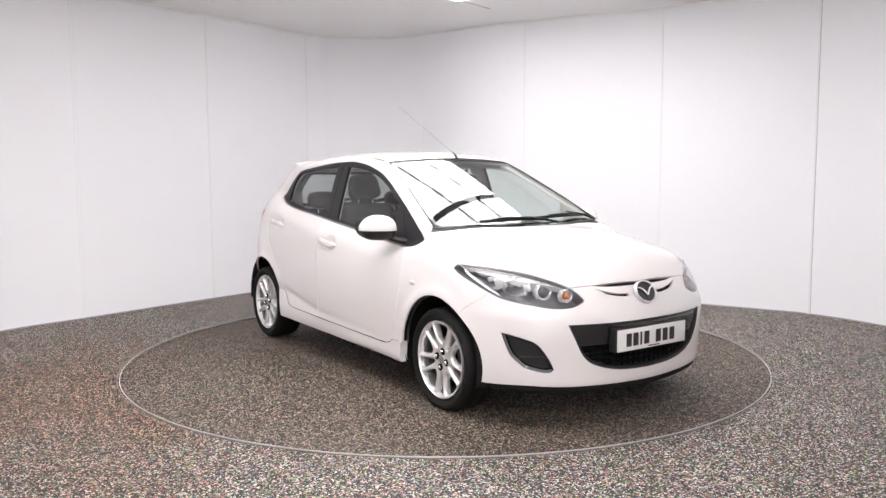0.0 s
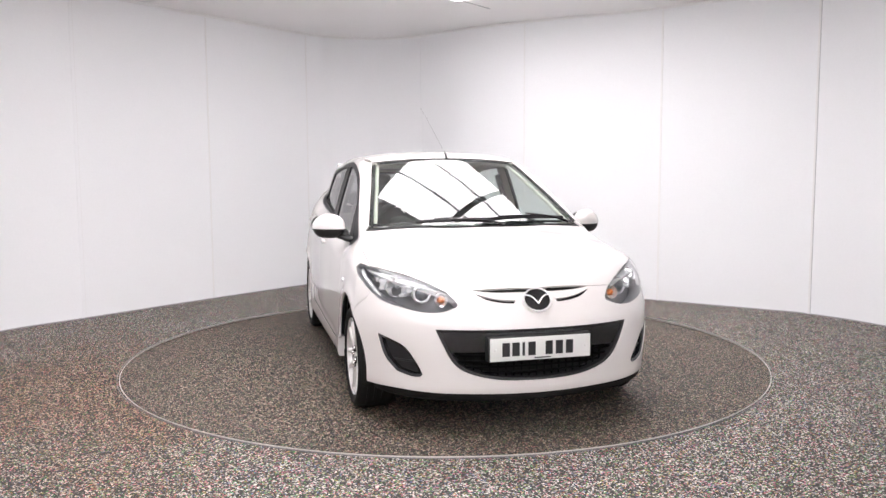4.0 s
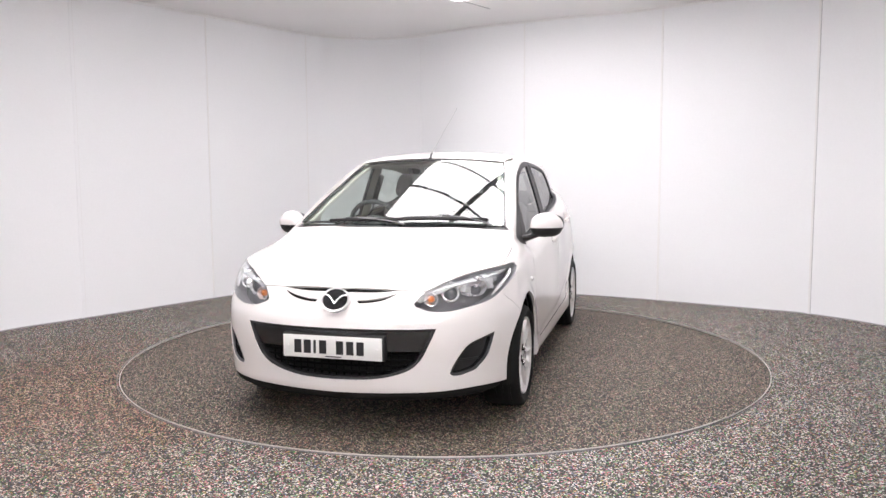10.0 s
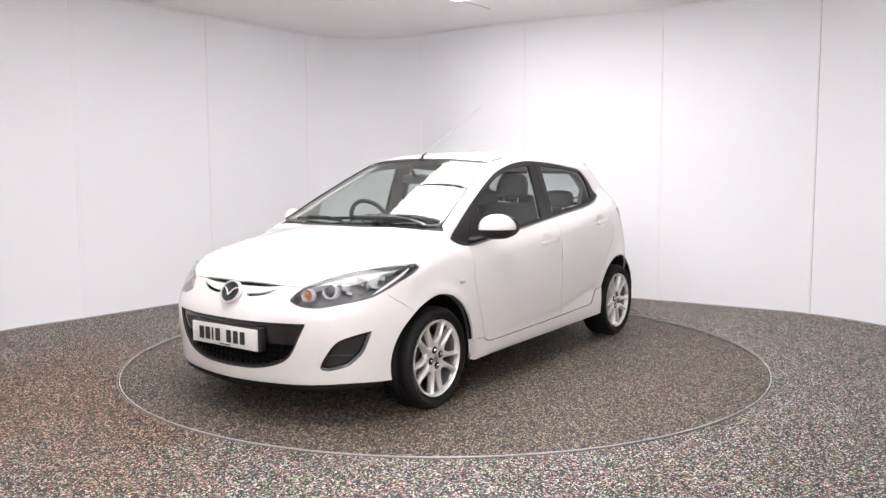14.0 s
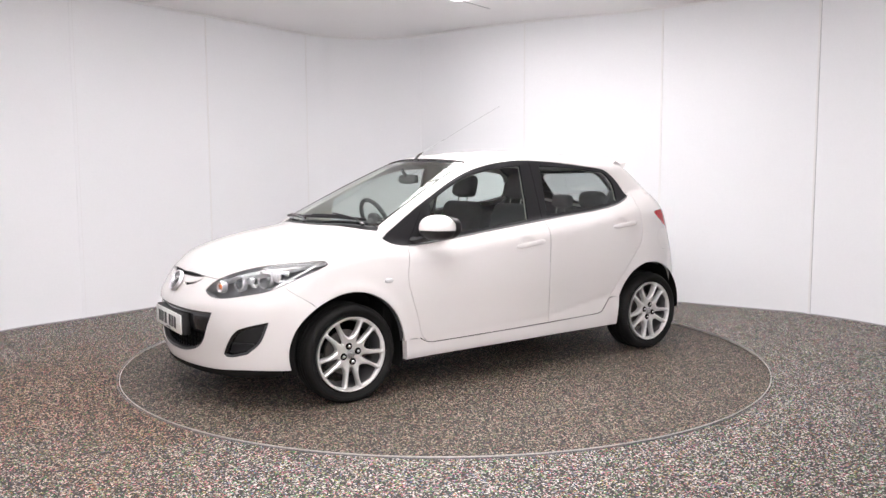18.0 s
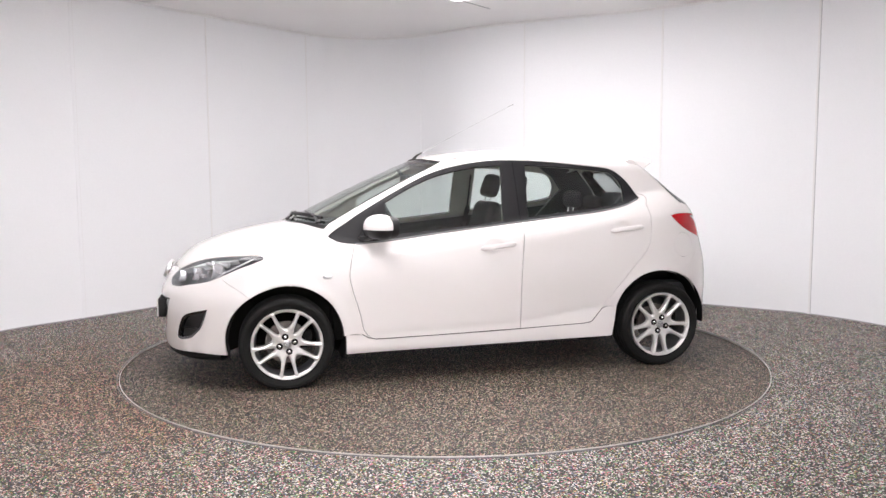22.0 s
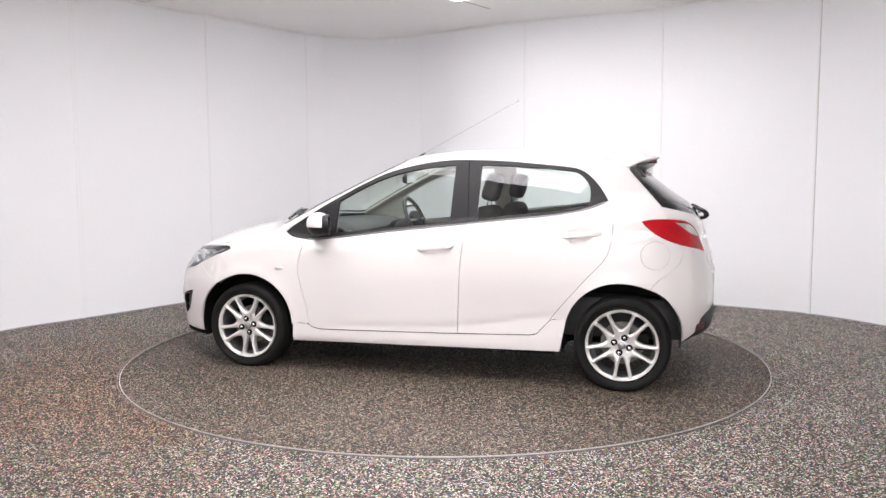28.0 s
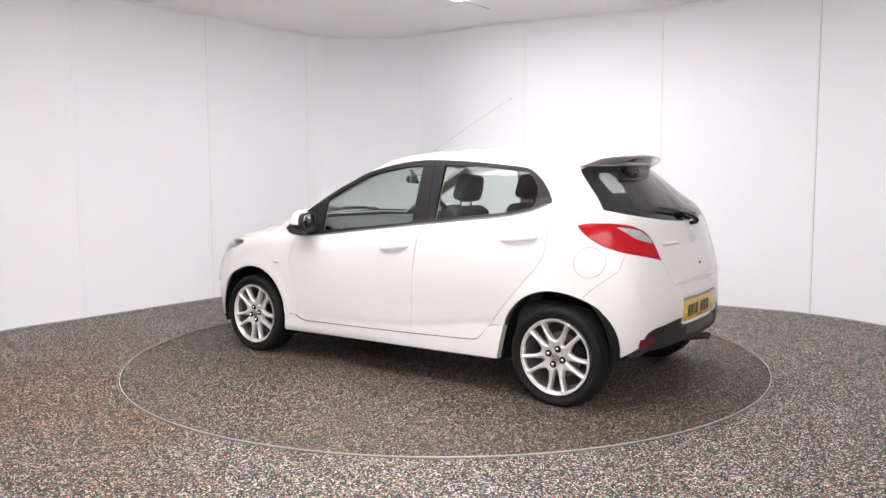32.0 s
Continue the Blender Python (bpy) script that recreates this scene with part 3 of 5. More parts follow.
GRILLE = run(ahead((0.0, 0.523), (0.14, 0.523), (0.337, 0.524), (0.508, 0.526)), ahead((0.508, 0.526), (0.482, 0.465), (0.425, 0.358), (0.345, 0.304), (0.2, 0.270), (0.0, 0.261)))
GRILLE[0, 0] = GRILLE[-1, 0] = U_F
SLOT_UP = run(ahead((0.0, 0.7125), (0.16, 0.7115), (0.322, 0.7070)), ahead((0.322, 0.7070), (0.2, 0.6955), (0.0, 0.6935)))
SLOT_UP[0, 0] = SLOT_UP[-1, 0] = U_F
SLOT_LOW = run(ahead((0.305, 0.692), (0.235, 0.672), (0.165, 0.660), (0.108, 0.657)), ahead((0.108, 0.657), (0.112, 0.645), (0.175, 0.648), (0.245, 0.662), (0.305, 0.692)))
FOG = run(np.concatenate([side((0.455, 0.482)), ahead((0.69, 0.458), (0.64, 0.428), (0.592, 0.355), (0.565, 0.297))]), ahead((0.565, 0.297), (0.575, 0.284), (0.613, 0.282), (0.677, 0.302)),
          np.concatenate([ahead((0.677, 0.302)), side((0.50, 0.36), (0.475, 0.42), (0.455, 0.482))]))
ARCH_F = arch(-0.015, 0.285, 0.335, -60, 240)
ARCH_R = arch(-2.483, 0.305, 0.328, -60, 240)
DLO = run(side((-0.27, 0.905), (-0.33, 0.872), (-0.43, 0.858), (-0.55, 0.866), (-1.05, 0.922), (-1.41, 0.962), (-1.77, 1.002), (-2.13, 1.042), (-2.28, 1.074), (-2.40, 1.122)),
          side((-2.40, 1.122), (-2.34, 1.215), (-2.27, 1.285), (-2.21, 1.318), (-2.13, 1.332), (-1.96, 1.350), (-1.78, 1.367), (-1.60, 1.377), (-1.41, 1.380), (-1.23, 1.362), (-1.08, 1.333), (-0.95, 1.296), (-0.80, 1.228), (-0.64, 1.142), (-0.50, 1.062), (-0.38, 0.985), (-0.31, 0.940), (-0.27, 0.905)))
PANE_F = run(side((-0.63, 0.905), (-1.0, 0.937), (-1.41, 0.982)), side((-1.41, 0.982), (-1.425, 1.345)), side((-1.425, 1.345), (-1.25, 1.330), (-1.08, 1.300), (-0.94, 1.260), (-0.79, 1.192), (-0.64, 1.108)), side((-0.64, 1.108), (-0.63, 0.905)))
PANE_R = run(side((-1.585, 1.002), (-1.8, 1.028), (-2.1, 1.060), (-2.24, 1.086), (-2.283, 1.098)), side((-2.283, 1.098), (-2.291, 1.15), (-2.285, 1.208)), side((-2.285, 1.208), (-2.25, 1.262), (-2.205, 1.298)), side((-2.205, 1.298), (-2.0, 1.322), (-1.8, 1.336), (-1.598, 1.345)), side((-1.598, 1.345), (-1.585, 1.002)))
DOOR_F = run(side((-0.44, 0.9), (-0.405, 0.76), (-0.392, 0.66), (-0.41, 0.57), (-0.45, 0.43), (-0.475, 0.32), (-0.53, 0.262)), side((-0.53, 0.262), (-1.49, 0.280)), side((-1.49, 0.280), (-1.505, 0.68), (-1.525, 0.89), (-1.53, 1.02)), side((-1.53, 1.02), (-0.44, 0.9)))
DOOR_R = run(side((-1.49, 0.280), (-1.505, 0.68), (-1.525, 0.89), (-1.53, 1.05)), side((-1.53, 1.05), (-2.36, 1.15), (-2.43, 1.07)), side((-2.43, 1.07), (-2.437, 0.99), (-2.425, 0.86), (-2.39, 0.77), (-2.30, 0.67), (-2.23, 0.59), (-2.12, 0.46), (-2.0, 0.30)), side((-2.0, 0.30), (-1.49, 0.280)))
SEAM_F = side((0.198, 0.536), (0.231, 0.572), (0.29, 0.612), (0.345, 0.648), (0.385, 0.70))
BUMPER_F = np.concatenate([SEAM_F, curve(np.array([SEAM_F[-1], (0.5, 0.66), (0.72, 0.64), (0.86, 0.75)])), [(U_F + 0.02, 0.76), (U_F + 0.02, 0.0), (0.05, 0.0), (0.05, 0.3)]])
WING = np.concatenate([SEAM_F, [(0.36, 0.82)], above((0.26, 0.752), (0.0, 0.75), (-0.25, 0.705)), side((-0.27, 0.912), (-0.45, 0.95)), curve(side((-0.44, 0.9), (-0.405, 0.76), (-0.392, 0.66), (-0.41, 0.57), (-0.45, 0.43), (-0.475, 0.32), (-0.53, 0.262))), [(-0.53, 0.1), (0.05, 0.1), (0.05, 0.3)]])
TAILLAMP = run(side((-2.600, 1.000), (-2.66, 1.012), (-2.76, 1.013)), np.concatenate([side((-2.76, 1.013)), behind((0.625, 1.000), (0.545, 0.962), (0.500, 0.903), (0.472, 0.803))]),
               np.concatenate([behind((0.472, 0.803), (0.60, 0.832)), side((-2.83, 0.858), (-2.73, 0.898), (-2.65, 0.950), (-2.600, 1.000))]))
REVERSE = run(np.concatenate([side((-2.79, 0.995)), behind((0.60, 0.980), (0.535, 0.945), (0.50, 0.898))]), behind((0.50, 0.898), (0.55, 0.907), (0.62, 0.930)), np.concatenate([behind((0.62, 0.930)), side((-2.79, 0.995))]))
def strut(a, b, n=12):
    """A line that is straight seen from the side, between two places on the skin."""
    return side(*[(a[0] + (b[0] - a[0]) * t, a[1] + (b[1] - a[1]) * t) for t in np.linspace(0, 1, n)])


CORNER = wrap(*behind((0.555, 1.312)).T)[0]
RGLASS = run(np.concatenate([[(U_R, 1.338)], behind((0.3, 1.333), (0.50, 1.322), (0.555, 1.312))]), np.concatenate([behind((0.555, 1.312)), strut((CORNER[0], 1.312), (-2.715, 1.085))[1:]]),
             np.concatenate([side((-2.715, 1.085)), behind((0.55, 1.050), (0.35, 1.022), (0.15, 1.008)), [(U_R, 1.003)]]))
RINNER = run(np.concatenate([[(U_R, 1.300)], behind((0.3, 1.296), (0.44, 1.287), (0.478, 1.270))]), behind((0.478, 1.270), (0.515, 1.196), (0.548, 1.115)), np.concatenate([behind((0.548, 1.115), (0.53, 1.088), (0.35, 1.052), (0.15, 1.038)), [(U_R, 1.033)]]))
GATE = np.concatenate([[(U_R - 0.02, 0.652)], behind((0.2, 0.652), (0.375, 0.656), (0.41, 0.670)), behind((0.46, 0.78), (0.5, 0.85), (0.62, 0.95)), side((-2.755, 1.005), (-2.735, 1.05), (-2.60, 1.21), (-2.45, 1.345)), [(-2.75, 1.45), (U_R - 0.02, 1.45)]])
SEAM_R = np.concatenate([side((-2.648, 0.59), (-2.70, 0.65), (-2.78, 0.715)), side((-2.83, 0.76), (-2.85, 0.86))])
BUMPER_R = np.concatenate([SEAM_R, behind((0.55, 0.84), (0.46, 0.78), (0.41, 0.670), (0.375, 0.656), (0.2, 0.652)), [(U_R - 0.02, 0.652), (U_R - 0.02, 0.1), (-2.4, 0.1), (-2.4, 0.4), (-2.6, 0.57)]])
VALANCE = np.concatenate([behind((0.73, 0.275)), curve(behind((0.71, 0.285), (0.65, 0.333), (0.607, 0.412), (0.5, 0.442), (0.343, 0.462), (0.31, 0.462))), curve(behind((0.31, 0.462), (0.29, 0.418), (0.0, 0.414)))[1:], [(U_R - 0.02, 0.414), (U_R - 0.02, 0.1), (-2.6, 0.1), (-2.8, 0.2)]])
BASE = np.concatenate([[(U_F, 0.193)], ahead((0.2, 0.196), (0.373, 0.200), (0.5, 0.203), (0.66, 0.212)), side((0.40, 0.206), (0.30, 0.204), (0.0, 0.19), (-0.36, 0.295), (-0.47, 0.292), (-0.53, 0.258), (-1.49, 0.272), (-2.0, 0.292), (-2.07, 0.385), (-2.17, 0.395), (-2.4, 0.3), (-2.76, 0.28), (-2.83, 0.275)), behind((0.65, 0.300), (0.369, 0.315), (0.2, 0.32)), [(U_R, 0.32)]])
FUEL = side(*[(-2.683 + 0.083 * math.cos(a), 0.80 + 0.083 * math.sin(a)) for a in np.linspace(0, 2 * math.pi, 40)[:-1]])

car = new("hatchback_car")
tagged(car, "small white five-door hatchback with silver alloy wheels on the turning stage", "car")


def skin():
    hull = np.concatenate([TOP, curve(BASE)[::-1]])
    areas = [o for o in (hull, LAMP, GRILLE, SLOT_UP, SLOT_LOW, FOG, ARCH_F, ARCH_R, DLO, PANE_F, PANE_R, DOOR_F, DOOR_R, BUMPER_F, WING, TAILLAMP, REVERSE, RGLASS, RINNER, GATE, BUMPER_R, VALANCE, FUEL)]
    flat, tri = fill(areas, 0.022, (U_R, U_F, 0.12, 1.46))
    mid = flat[tri].mean(1)
    area = np.abs(np.cross(flat[tri[:, 1]] - flat[tri[:, 0]], flat[tri[:, 2]] - flat[tri[:, 0]]))
    ok = inside(hull, mid) & ~inside(ARCH_F, mid) & ~inside(ARCH_R, mid) & (area > 1e-9) & (mid[:, 0] < U_F) & (mid[:, 0] > U_R)
    order = [("slot", SLOT_UP), ("slot_low", SLOT_LOW), ("grille", GRILLE), ("fog", FOG), ("lamp", LAMP), ("reverse", REVERSE), ("tail", TAILLAMP), ("pane_f", PANE_F), ("pane_r", PANE_R), ("frame", DLO), ("rear_glass", RGLASS), ("fuel", FUEL),
             ("door_f", DOOR_F), ("door_r", DOOR_R), ("gate", GATE), ("bumper_f", BUMPER_F), ("wing", WING), ("valance", VALANCE), ("bumper_r", BUMPER_R)]
    kind = np.full(len(tri), "side", dtype=object)
    todo = ok.copy()
    kind[~ok] = ""
    for name, poly in order:
        m = todo & inside(poly, mid)
        kind[m] = name
        todo &= ~m
    left = kind == "side"
    kind[left & (mid[:, 0] > 0.0) & (mid[:, 0] < 0.36)] = "wing"
    kind[left & (mid[:, 0] >= 0.36)] = "bumper_f"
    p = wrap(flat[:, 0], flat[:, 1])
    p[np.abs(flat[:, 0] - U_F) < 1e-5, 1] = 0
    p[np.abs(flat[:, 0] - U_R) < 1e-5, 1] = 0
    get = lambda *names: tri[np.isin(kind, names)]
    white = "gloss white painted "

    for name, key, material, label in (("front_bumper", "bumper_f", PAINT, white + "front bumper"), ("tailgate", "gate", PAINT, white + "tailgate"), ("rear_bumper", "bumper_r", PAINT, white + "rear bumper"),
                                       ("rear_valance", "valance", BLACK, "black plastic lower rear valance")):
        put(name, panel_mesh(name, p, get(key), material, gap=0.0008, both=True), car, label)
    glass_at = get("rear_glass")
    border = ~inside(RINNER, mid[kind == "rear_glass"])
    put("rear_window_border", panel_mesh("rear_window_border", p, glass_at[border], GLOSS, gap=0.0, lip=0, sink=0.005, both=True), car, "black printed rear window border")
    put("rear_window", panel_mesh("rear_window", p, get("rear_glass"), REAR_DIM, gap=0.002, lip=0, both=True), car, "rear window with the dim cabin put into its tint")
    for flip in (False, True):
        put("front_wing", panel_mesh("front_wing", p, get("wing"), PAINT, gap=0.0011, flip=flip), car)
        extra = ("fuel",) if flip else ()
        put("body_side", panel_mesh("body_side", p, get("side", *extra), PAINT, gap=0.0010, flip=flip), car)
        fd = put("front_door", panel_mesh("front_door", p, get("door_f"), PAINT, flip=flip), car)
        rd = put("rear_door", panel_mesh("rear_door", p, get("door_r"), PAINT, flip=flip), car)
        if not flip:
            put("fuel_flap", panel_mesh("fuel_flap", p, get("fuel"), PAINT, gap=0.0009), car, "round white fuel filler flap")
        put("window_surround", panel_mesh("window_surround", p, get("frame"), FRAME, gap=0.0012, lip=0.02, flip=flip), car, "black side window surround and pillar")
        put("window_pane", panel_mesh("window_pane", p, get("pane_f"), PANE, gap=-0.004, lip=0, sink=0.007, flip=flip, pane=True), fd, "clear front door window")
        put("window_pane", panel_mesh("window_pane", p, get("pane_r"), PANE, gap=-0.004, lip=0, sink=0.007, flip=flip, pane=True), rd, "clear rear door window")
        hl = put("headlight", panel_mesh("headlight", p, get("lamp"), LENS, gap=0.003, lip=0, flip=flip), car, "clear swept-back headlight lens")
        put("bucket", panel_mesh("bucket", p, get("lamp"), BUCKET, gap=0.001, lip=0, sink=0.075, flip=flip), hl, "grey headlight housing")
        put("lens_edge", rim_mesh(p, get("lamp"), 0.003, 0.07, BUCKET, flip), hl)
        tl = put("tail_light", panel_mesh("tail_light", p, get("tail"), RED, gap=0.002, lip=0.02, flip=flip), car, "glossy red tail light")
        put("reversing_lamp", panel_mesh("reversing_lamp", p, get("reverse"), REVERSING, gap=0.001, lip=0.01, sink=0.002, flip=flip), tl, "clear silver reversing lamp")
        put("lamp_seal", rim_mesh(p, get("tail", "reverse"), 0.0035, 0.02, DARK, flip), tl)
        put("fog_recess", panel_mesh("fog_recess", p, get("fog"), BLACK, gap=-0.004, lip=0, sink=0.032, flip=flip), car, "black fog light blank")
        put("fog_rim", rim_mesh(p, get("fog"), 0.014, 0.055, GLOSS, flip), car)
        # dark trim behind the doors and pillars
        low = np.isin(kind, ("wing", "door_f", "door_r", "side", "fuel", "gate", "tail", "reverse"))
        m = low & ((mid[:, 0] < -0.25) | (mid[:, 1] < 0.8)) & ~((mid[:, 0] > -0.3) & (mid[:, 1] > 0.84))
        pil = (mid[:, 1] > BELT(np.clip(mid[:, 0], -2.7, 0)) + 0.02) & (mid[:, 0] < -0.25)
        put("door_trim", panel_mesh("door_trim", p, tri[m & ~pil], DASH, gap=-0.004, lip=0, sink=0.045, flip=flip), car, "dark grey inner door trim")
        put("pillar_trim", panel_mesh("pillar_trim", p, tri[m & pil], LINER, gap=-0.004, lip=0, sink=0.022, flip=flip), car, "pale grey inner pillar trim")
        put("pillar_lining", panel_mesh("pillar_lining", p, get("frame"), LINER, gap=0.0, lip=0, sink=0.024, flip=flip), car)
    gr = put("grille", panel_mesh("grille", p, get("grille"), DARK, gap=-0.006, lip=0, sink=0.06, both=True), car, "black lower front grille")
    put("air_slot", panel_mesh("air_slot", p, get("slot"), DARK, gap=-0.001, lip=0, sink=0.012, both=True), car, "narrow dark slot under the bonnet edge")
    for flip in (False, True):
        put("air_slot", panel_mesh("air_slot", p, get("slot_low"), DARK, gap=-0.001, lip=0, sink=0.014, flip=flip), car)
    put("grille_surround", rim_mesh(p, get("grille"), 0.012, 0.07, BLACK, both=True), gr)
    return p, tri, kind


def rim_mesh(p, tri, width, depth, material, flip=False, both=False):
    """A frame that lines the edge of an opening: a narrow face, then a wall inwards."""
    use, t = np.unique(tri, return_inverse=True)
    t = t.reshape(-1, 3)
    p = p[use]
    nrm = slope(p)
    e = np.concatenate([t[:, [0, 1]], t[:, [1, 2]], t[:, [2, 0]]])
    opp = np.concatenate([t[:, 2], t[:, 0], t[:, 1]])
    _, first, count = np.unique(np.sort(e, 1) @ np.array([len(p), 1]), return_index=True, return_counts=True)
    rim = first[count == 1]
    if both:
        rim = rim[np.abs(p[e[rim]][:, :, 1]).max(1) > 2e-3]
    e, opp = e[rim], opp[rim]
    d = np.zeros_like(p)
    for (a, b), c in zip(e, opp):
        k = p[b] - p[a]
        k /= np.linalg.norm(k) + 1e-9
        w = p[c] - p[a]
        w = w - k * (w @ k)
        w /= np.linalg.norm(w) + 1e-9
        d[a] += w
        d[b] += w
    d /= np.maximum(np.linalg.norm(d, axis=1), 1e-9)[:, None]
    loop = np.unique(e)
    at = {v: i for i, v in enumerate(loop)}
    n = len(loop)
    o, q, w = p[loop], nrm[loop], d[loop]
    verts = np.concatenate([o - q * 0.004, o + w * width - q * 0.010, o + w * (width + 0.004) - q * depth])
    faces = []
    for a, b in e:
        a, b = at[a], at[b]
        faces += [(a, b, n + b, n + a), (n + a, n + b, 2 * n + b, 2 * n + a)]
    m = np.array([1, -1, 1.0])
    if both:
        k = len(verts)
        faces = faces + [tuple(k + i for i in f) for f in faces]
        verts = np.concatenate([verts, verts * m])
    if flip:
        verts = verts * m
    me = mesh_of("rim", verts, faces, material, smooth=False)
    return me


def lids():
    """Bonnet, windscreen and roof, from above."""
    back = [(-0.25, 0.705), (-0.20, 0.60), (-0.125, 0.39), (-0.07, 0.245), (-0.045, 0.12), (-0.036, 0)]
    glass_low = [(-0.29, 0.662), (-0.245, 0.60), (-0.165, 0.39), (-0.108, 0.245), (-0.082, 0.12), (-0.074, 0)]
    head = [(-1.04, 0.505), (-1.012, 0.40), (-0.985, 0.28), (-0.965, 0.12), (-0.96, 0)]
    tail = [(-2.42, 0.505), (-2.458, 0.3), (-2.468, 0)]
    two = lambda half: np.concatenate([half, half[-2:0:-1] * np.array([1, -1])]) if abs(half[0][1]) < 1e-9 else np.concatenate([half, half[-2::-1] * np.array([1, -1])])
    hood = two(run(HOOD_SIDE[:4], HOOD_SIDE[3:], HOOD_BACK, back))
    cowl = two(np.concatenate([curve(back)[::-1], [(-0.29, 0.662)], curve(glass_low)[1:]]))
    ws = two(np.concatenate([curve(glass_low)[::-1], curve(PILLAR)[1:], curve(head)[1:]]))
    rf = two(np.concatenate([curve(head)[::-1], curve(DITCH)[1:], curve(tail)[1:]]))
    frit = two(np.concatenate([curve(np.array(glass_low) + (-0.02, 0) + np.array([(0, -0.02)] * 5 + [(0, 0)]))[::-1], curve(np.array(PILLAR) - (0, 0.022))[1:-1], curve(np.array(head) + (0.035, 0) + np.array([(0, -0.022)] + [(0, 0)] * 4))]))
    flat, tri = fill([hood, ws, rf, cowl, frit], 0.024, (-2.5, 0.72, -0.78, 0.78))
    mid = flat[tri].mean(1)
    p = over(flat[:, 0], flat[:, 1])
    for name, poly, material, label, kw in (("bonnet", hood, PAINT, "gloss white painted bonnet", {}), ("roof_panel", rf, PAINT, "gloss white painted roof", {}),
                                            ("windscreen", ws, SCREEN, "clear windscreen reflecting the ceiling light", dict(gap=0.001, lip=0, sink=0.002)), ("cowl", cowl, BLACK, "black plastic scuttle below the windscreen", dict(sink=0.012))):
        sel = tri[inside(poly, mid)]
        put(name, panel_mesh(name, p, sel, material, **kw), car, label)
    sel = tri[inside(ws, mid) & ~inside(frit, mid)]
    put("windscreen_border", panel_mesh("windscreen_border", p, sel, GLOSS, gap=0.001, lip=0, sink=0.006), car, "black printed windscreen border")
    side_edge, top_edge = curve(PILLAR, 0.03), curve(head, 0.03)
    for name, line in (("windscreen_seal", side_edge), ("windscreen_seal", side_edge * np.array([1, -1])), ("windscreen_seal", np.concatenate([top_edge, top_edge[-2::-1] * np.array([1, -1])]))):
        bm = bmesh.new()
        q = over(line[:, 0], line[:, 1])
        tube(bm, q + slope(q) * 0.0005, 0.0034, 6)
        part(name, bm, DARK, car)
    for sgn in (1, -1):
        bm = bmesh.new()
        q = over(side_edge[:, 0], side_edge[:, 1] - 0.03)
        tube(bm, (q - slope(q) * 0.03) * np.array([1, sgn, 1]), 0.012, 8)
        part("pillar_cover", bm, LINER, car, "pale grey cover inside the windscreen pillar")
    sel = tri[inside(rf, mid)]
    put("headlining", panel_mesh("headlining", p, sel, LINER, gap=0.0, lip=0, sink=0.035), car, "pale grey headlining")


SKIN = skin()
lids()


# ---- wheels ----
def wheel_face():
    """The alloy face: ten spokes in five pairs, cut out of a dished disc."""
    R = 0.2095
    pol = lambda r, a: (r * R * math.cos(radians(a)), r * R * math.sin(radians(a)))
    cuts = []
    for k in range(5):
        c = 88 + 72 * k
        cuts.append(curve([pol(0.445, c), pol(0.50, c - 10), pol(0.65, c - 17.2), pol(0.905, c - 19.3), pol(0.938, c - 16), pol(0.95, c), pol(0.938, c + 16), pol(0.905, c + 19.3), pol(0.65, c + 17.2), pol(0.50, c + 10)], 0.004, closed=True))
        c += 36
        cuts.append(curve([pol(0.36, c), pol(0.42, c - 6.5), pol(0.62, c - 9.2), pol(0.885, c - 10.2), pol(0.93, c - 8.6), pol(0.942, c), pol(0.93, c + 8.6), pol(0.885, c + 10.2), pol(0.62, c + 9.2), pol(0.42, c + 6.5)], 0.004, closed=True))
    edge = np.array([pol(1.0, a) for a in range(0, 360, 4)])
    flat, tri = fill([edge] + cuts, 0.0085, (-R, R, -R, R))
    mid = flat[tri].mean(1)
    ok = inside(edge, mid)
    for c in cuts:
        ok &= ~inside(c, mid)
    tri = tri[ok]
    use, tri = np.unique(tri, return_inverse=True)
    tri = tri.reshape(-1, 3)
    flat = flat[use]
    r = np.hypot(*flat.T) / R
    lines = np.concatenate(cuts)
    d = np.sqrt(((flat[:, None] - lines[None]) ** 2).sum(2).min(1))
    h = spline((0, -0.016), (0.2, -0.018), (0.35, -0.014), (0.6, -0.006), (0.85, -0.002), (0.93, 0.0), (1.0, -0.004))(r) - 0.009 * np.exp(-(d / 0.0042) ** 1.3)
    v = np.c_[flat[:, 0], h, flat[:, 1]]
    bm = bmesh.new()
    top = [bm.verts.new(c) for c in v]
    for t in tri:
        bm.faces.new([top[i] for i in t])
    rimset = [e for e in bm.edges if len(e.link_faces) == 1]
    out = bmesh.ops.extrude_edge_only(bm, edges=rimset)["geom"]
    for g in out:
        if isinstance(g, bmesh.types.BMVert):
            g.co.y = -0.045
    return bm


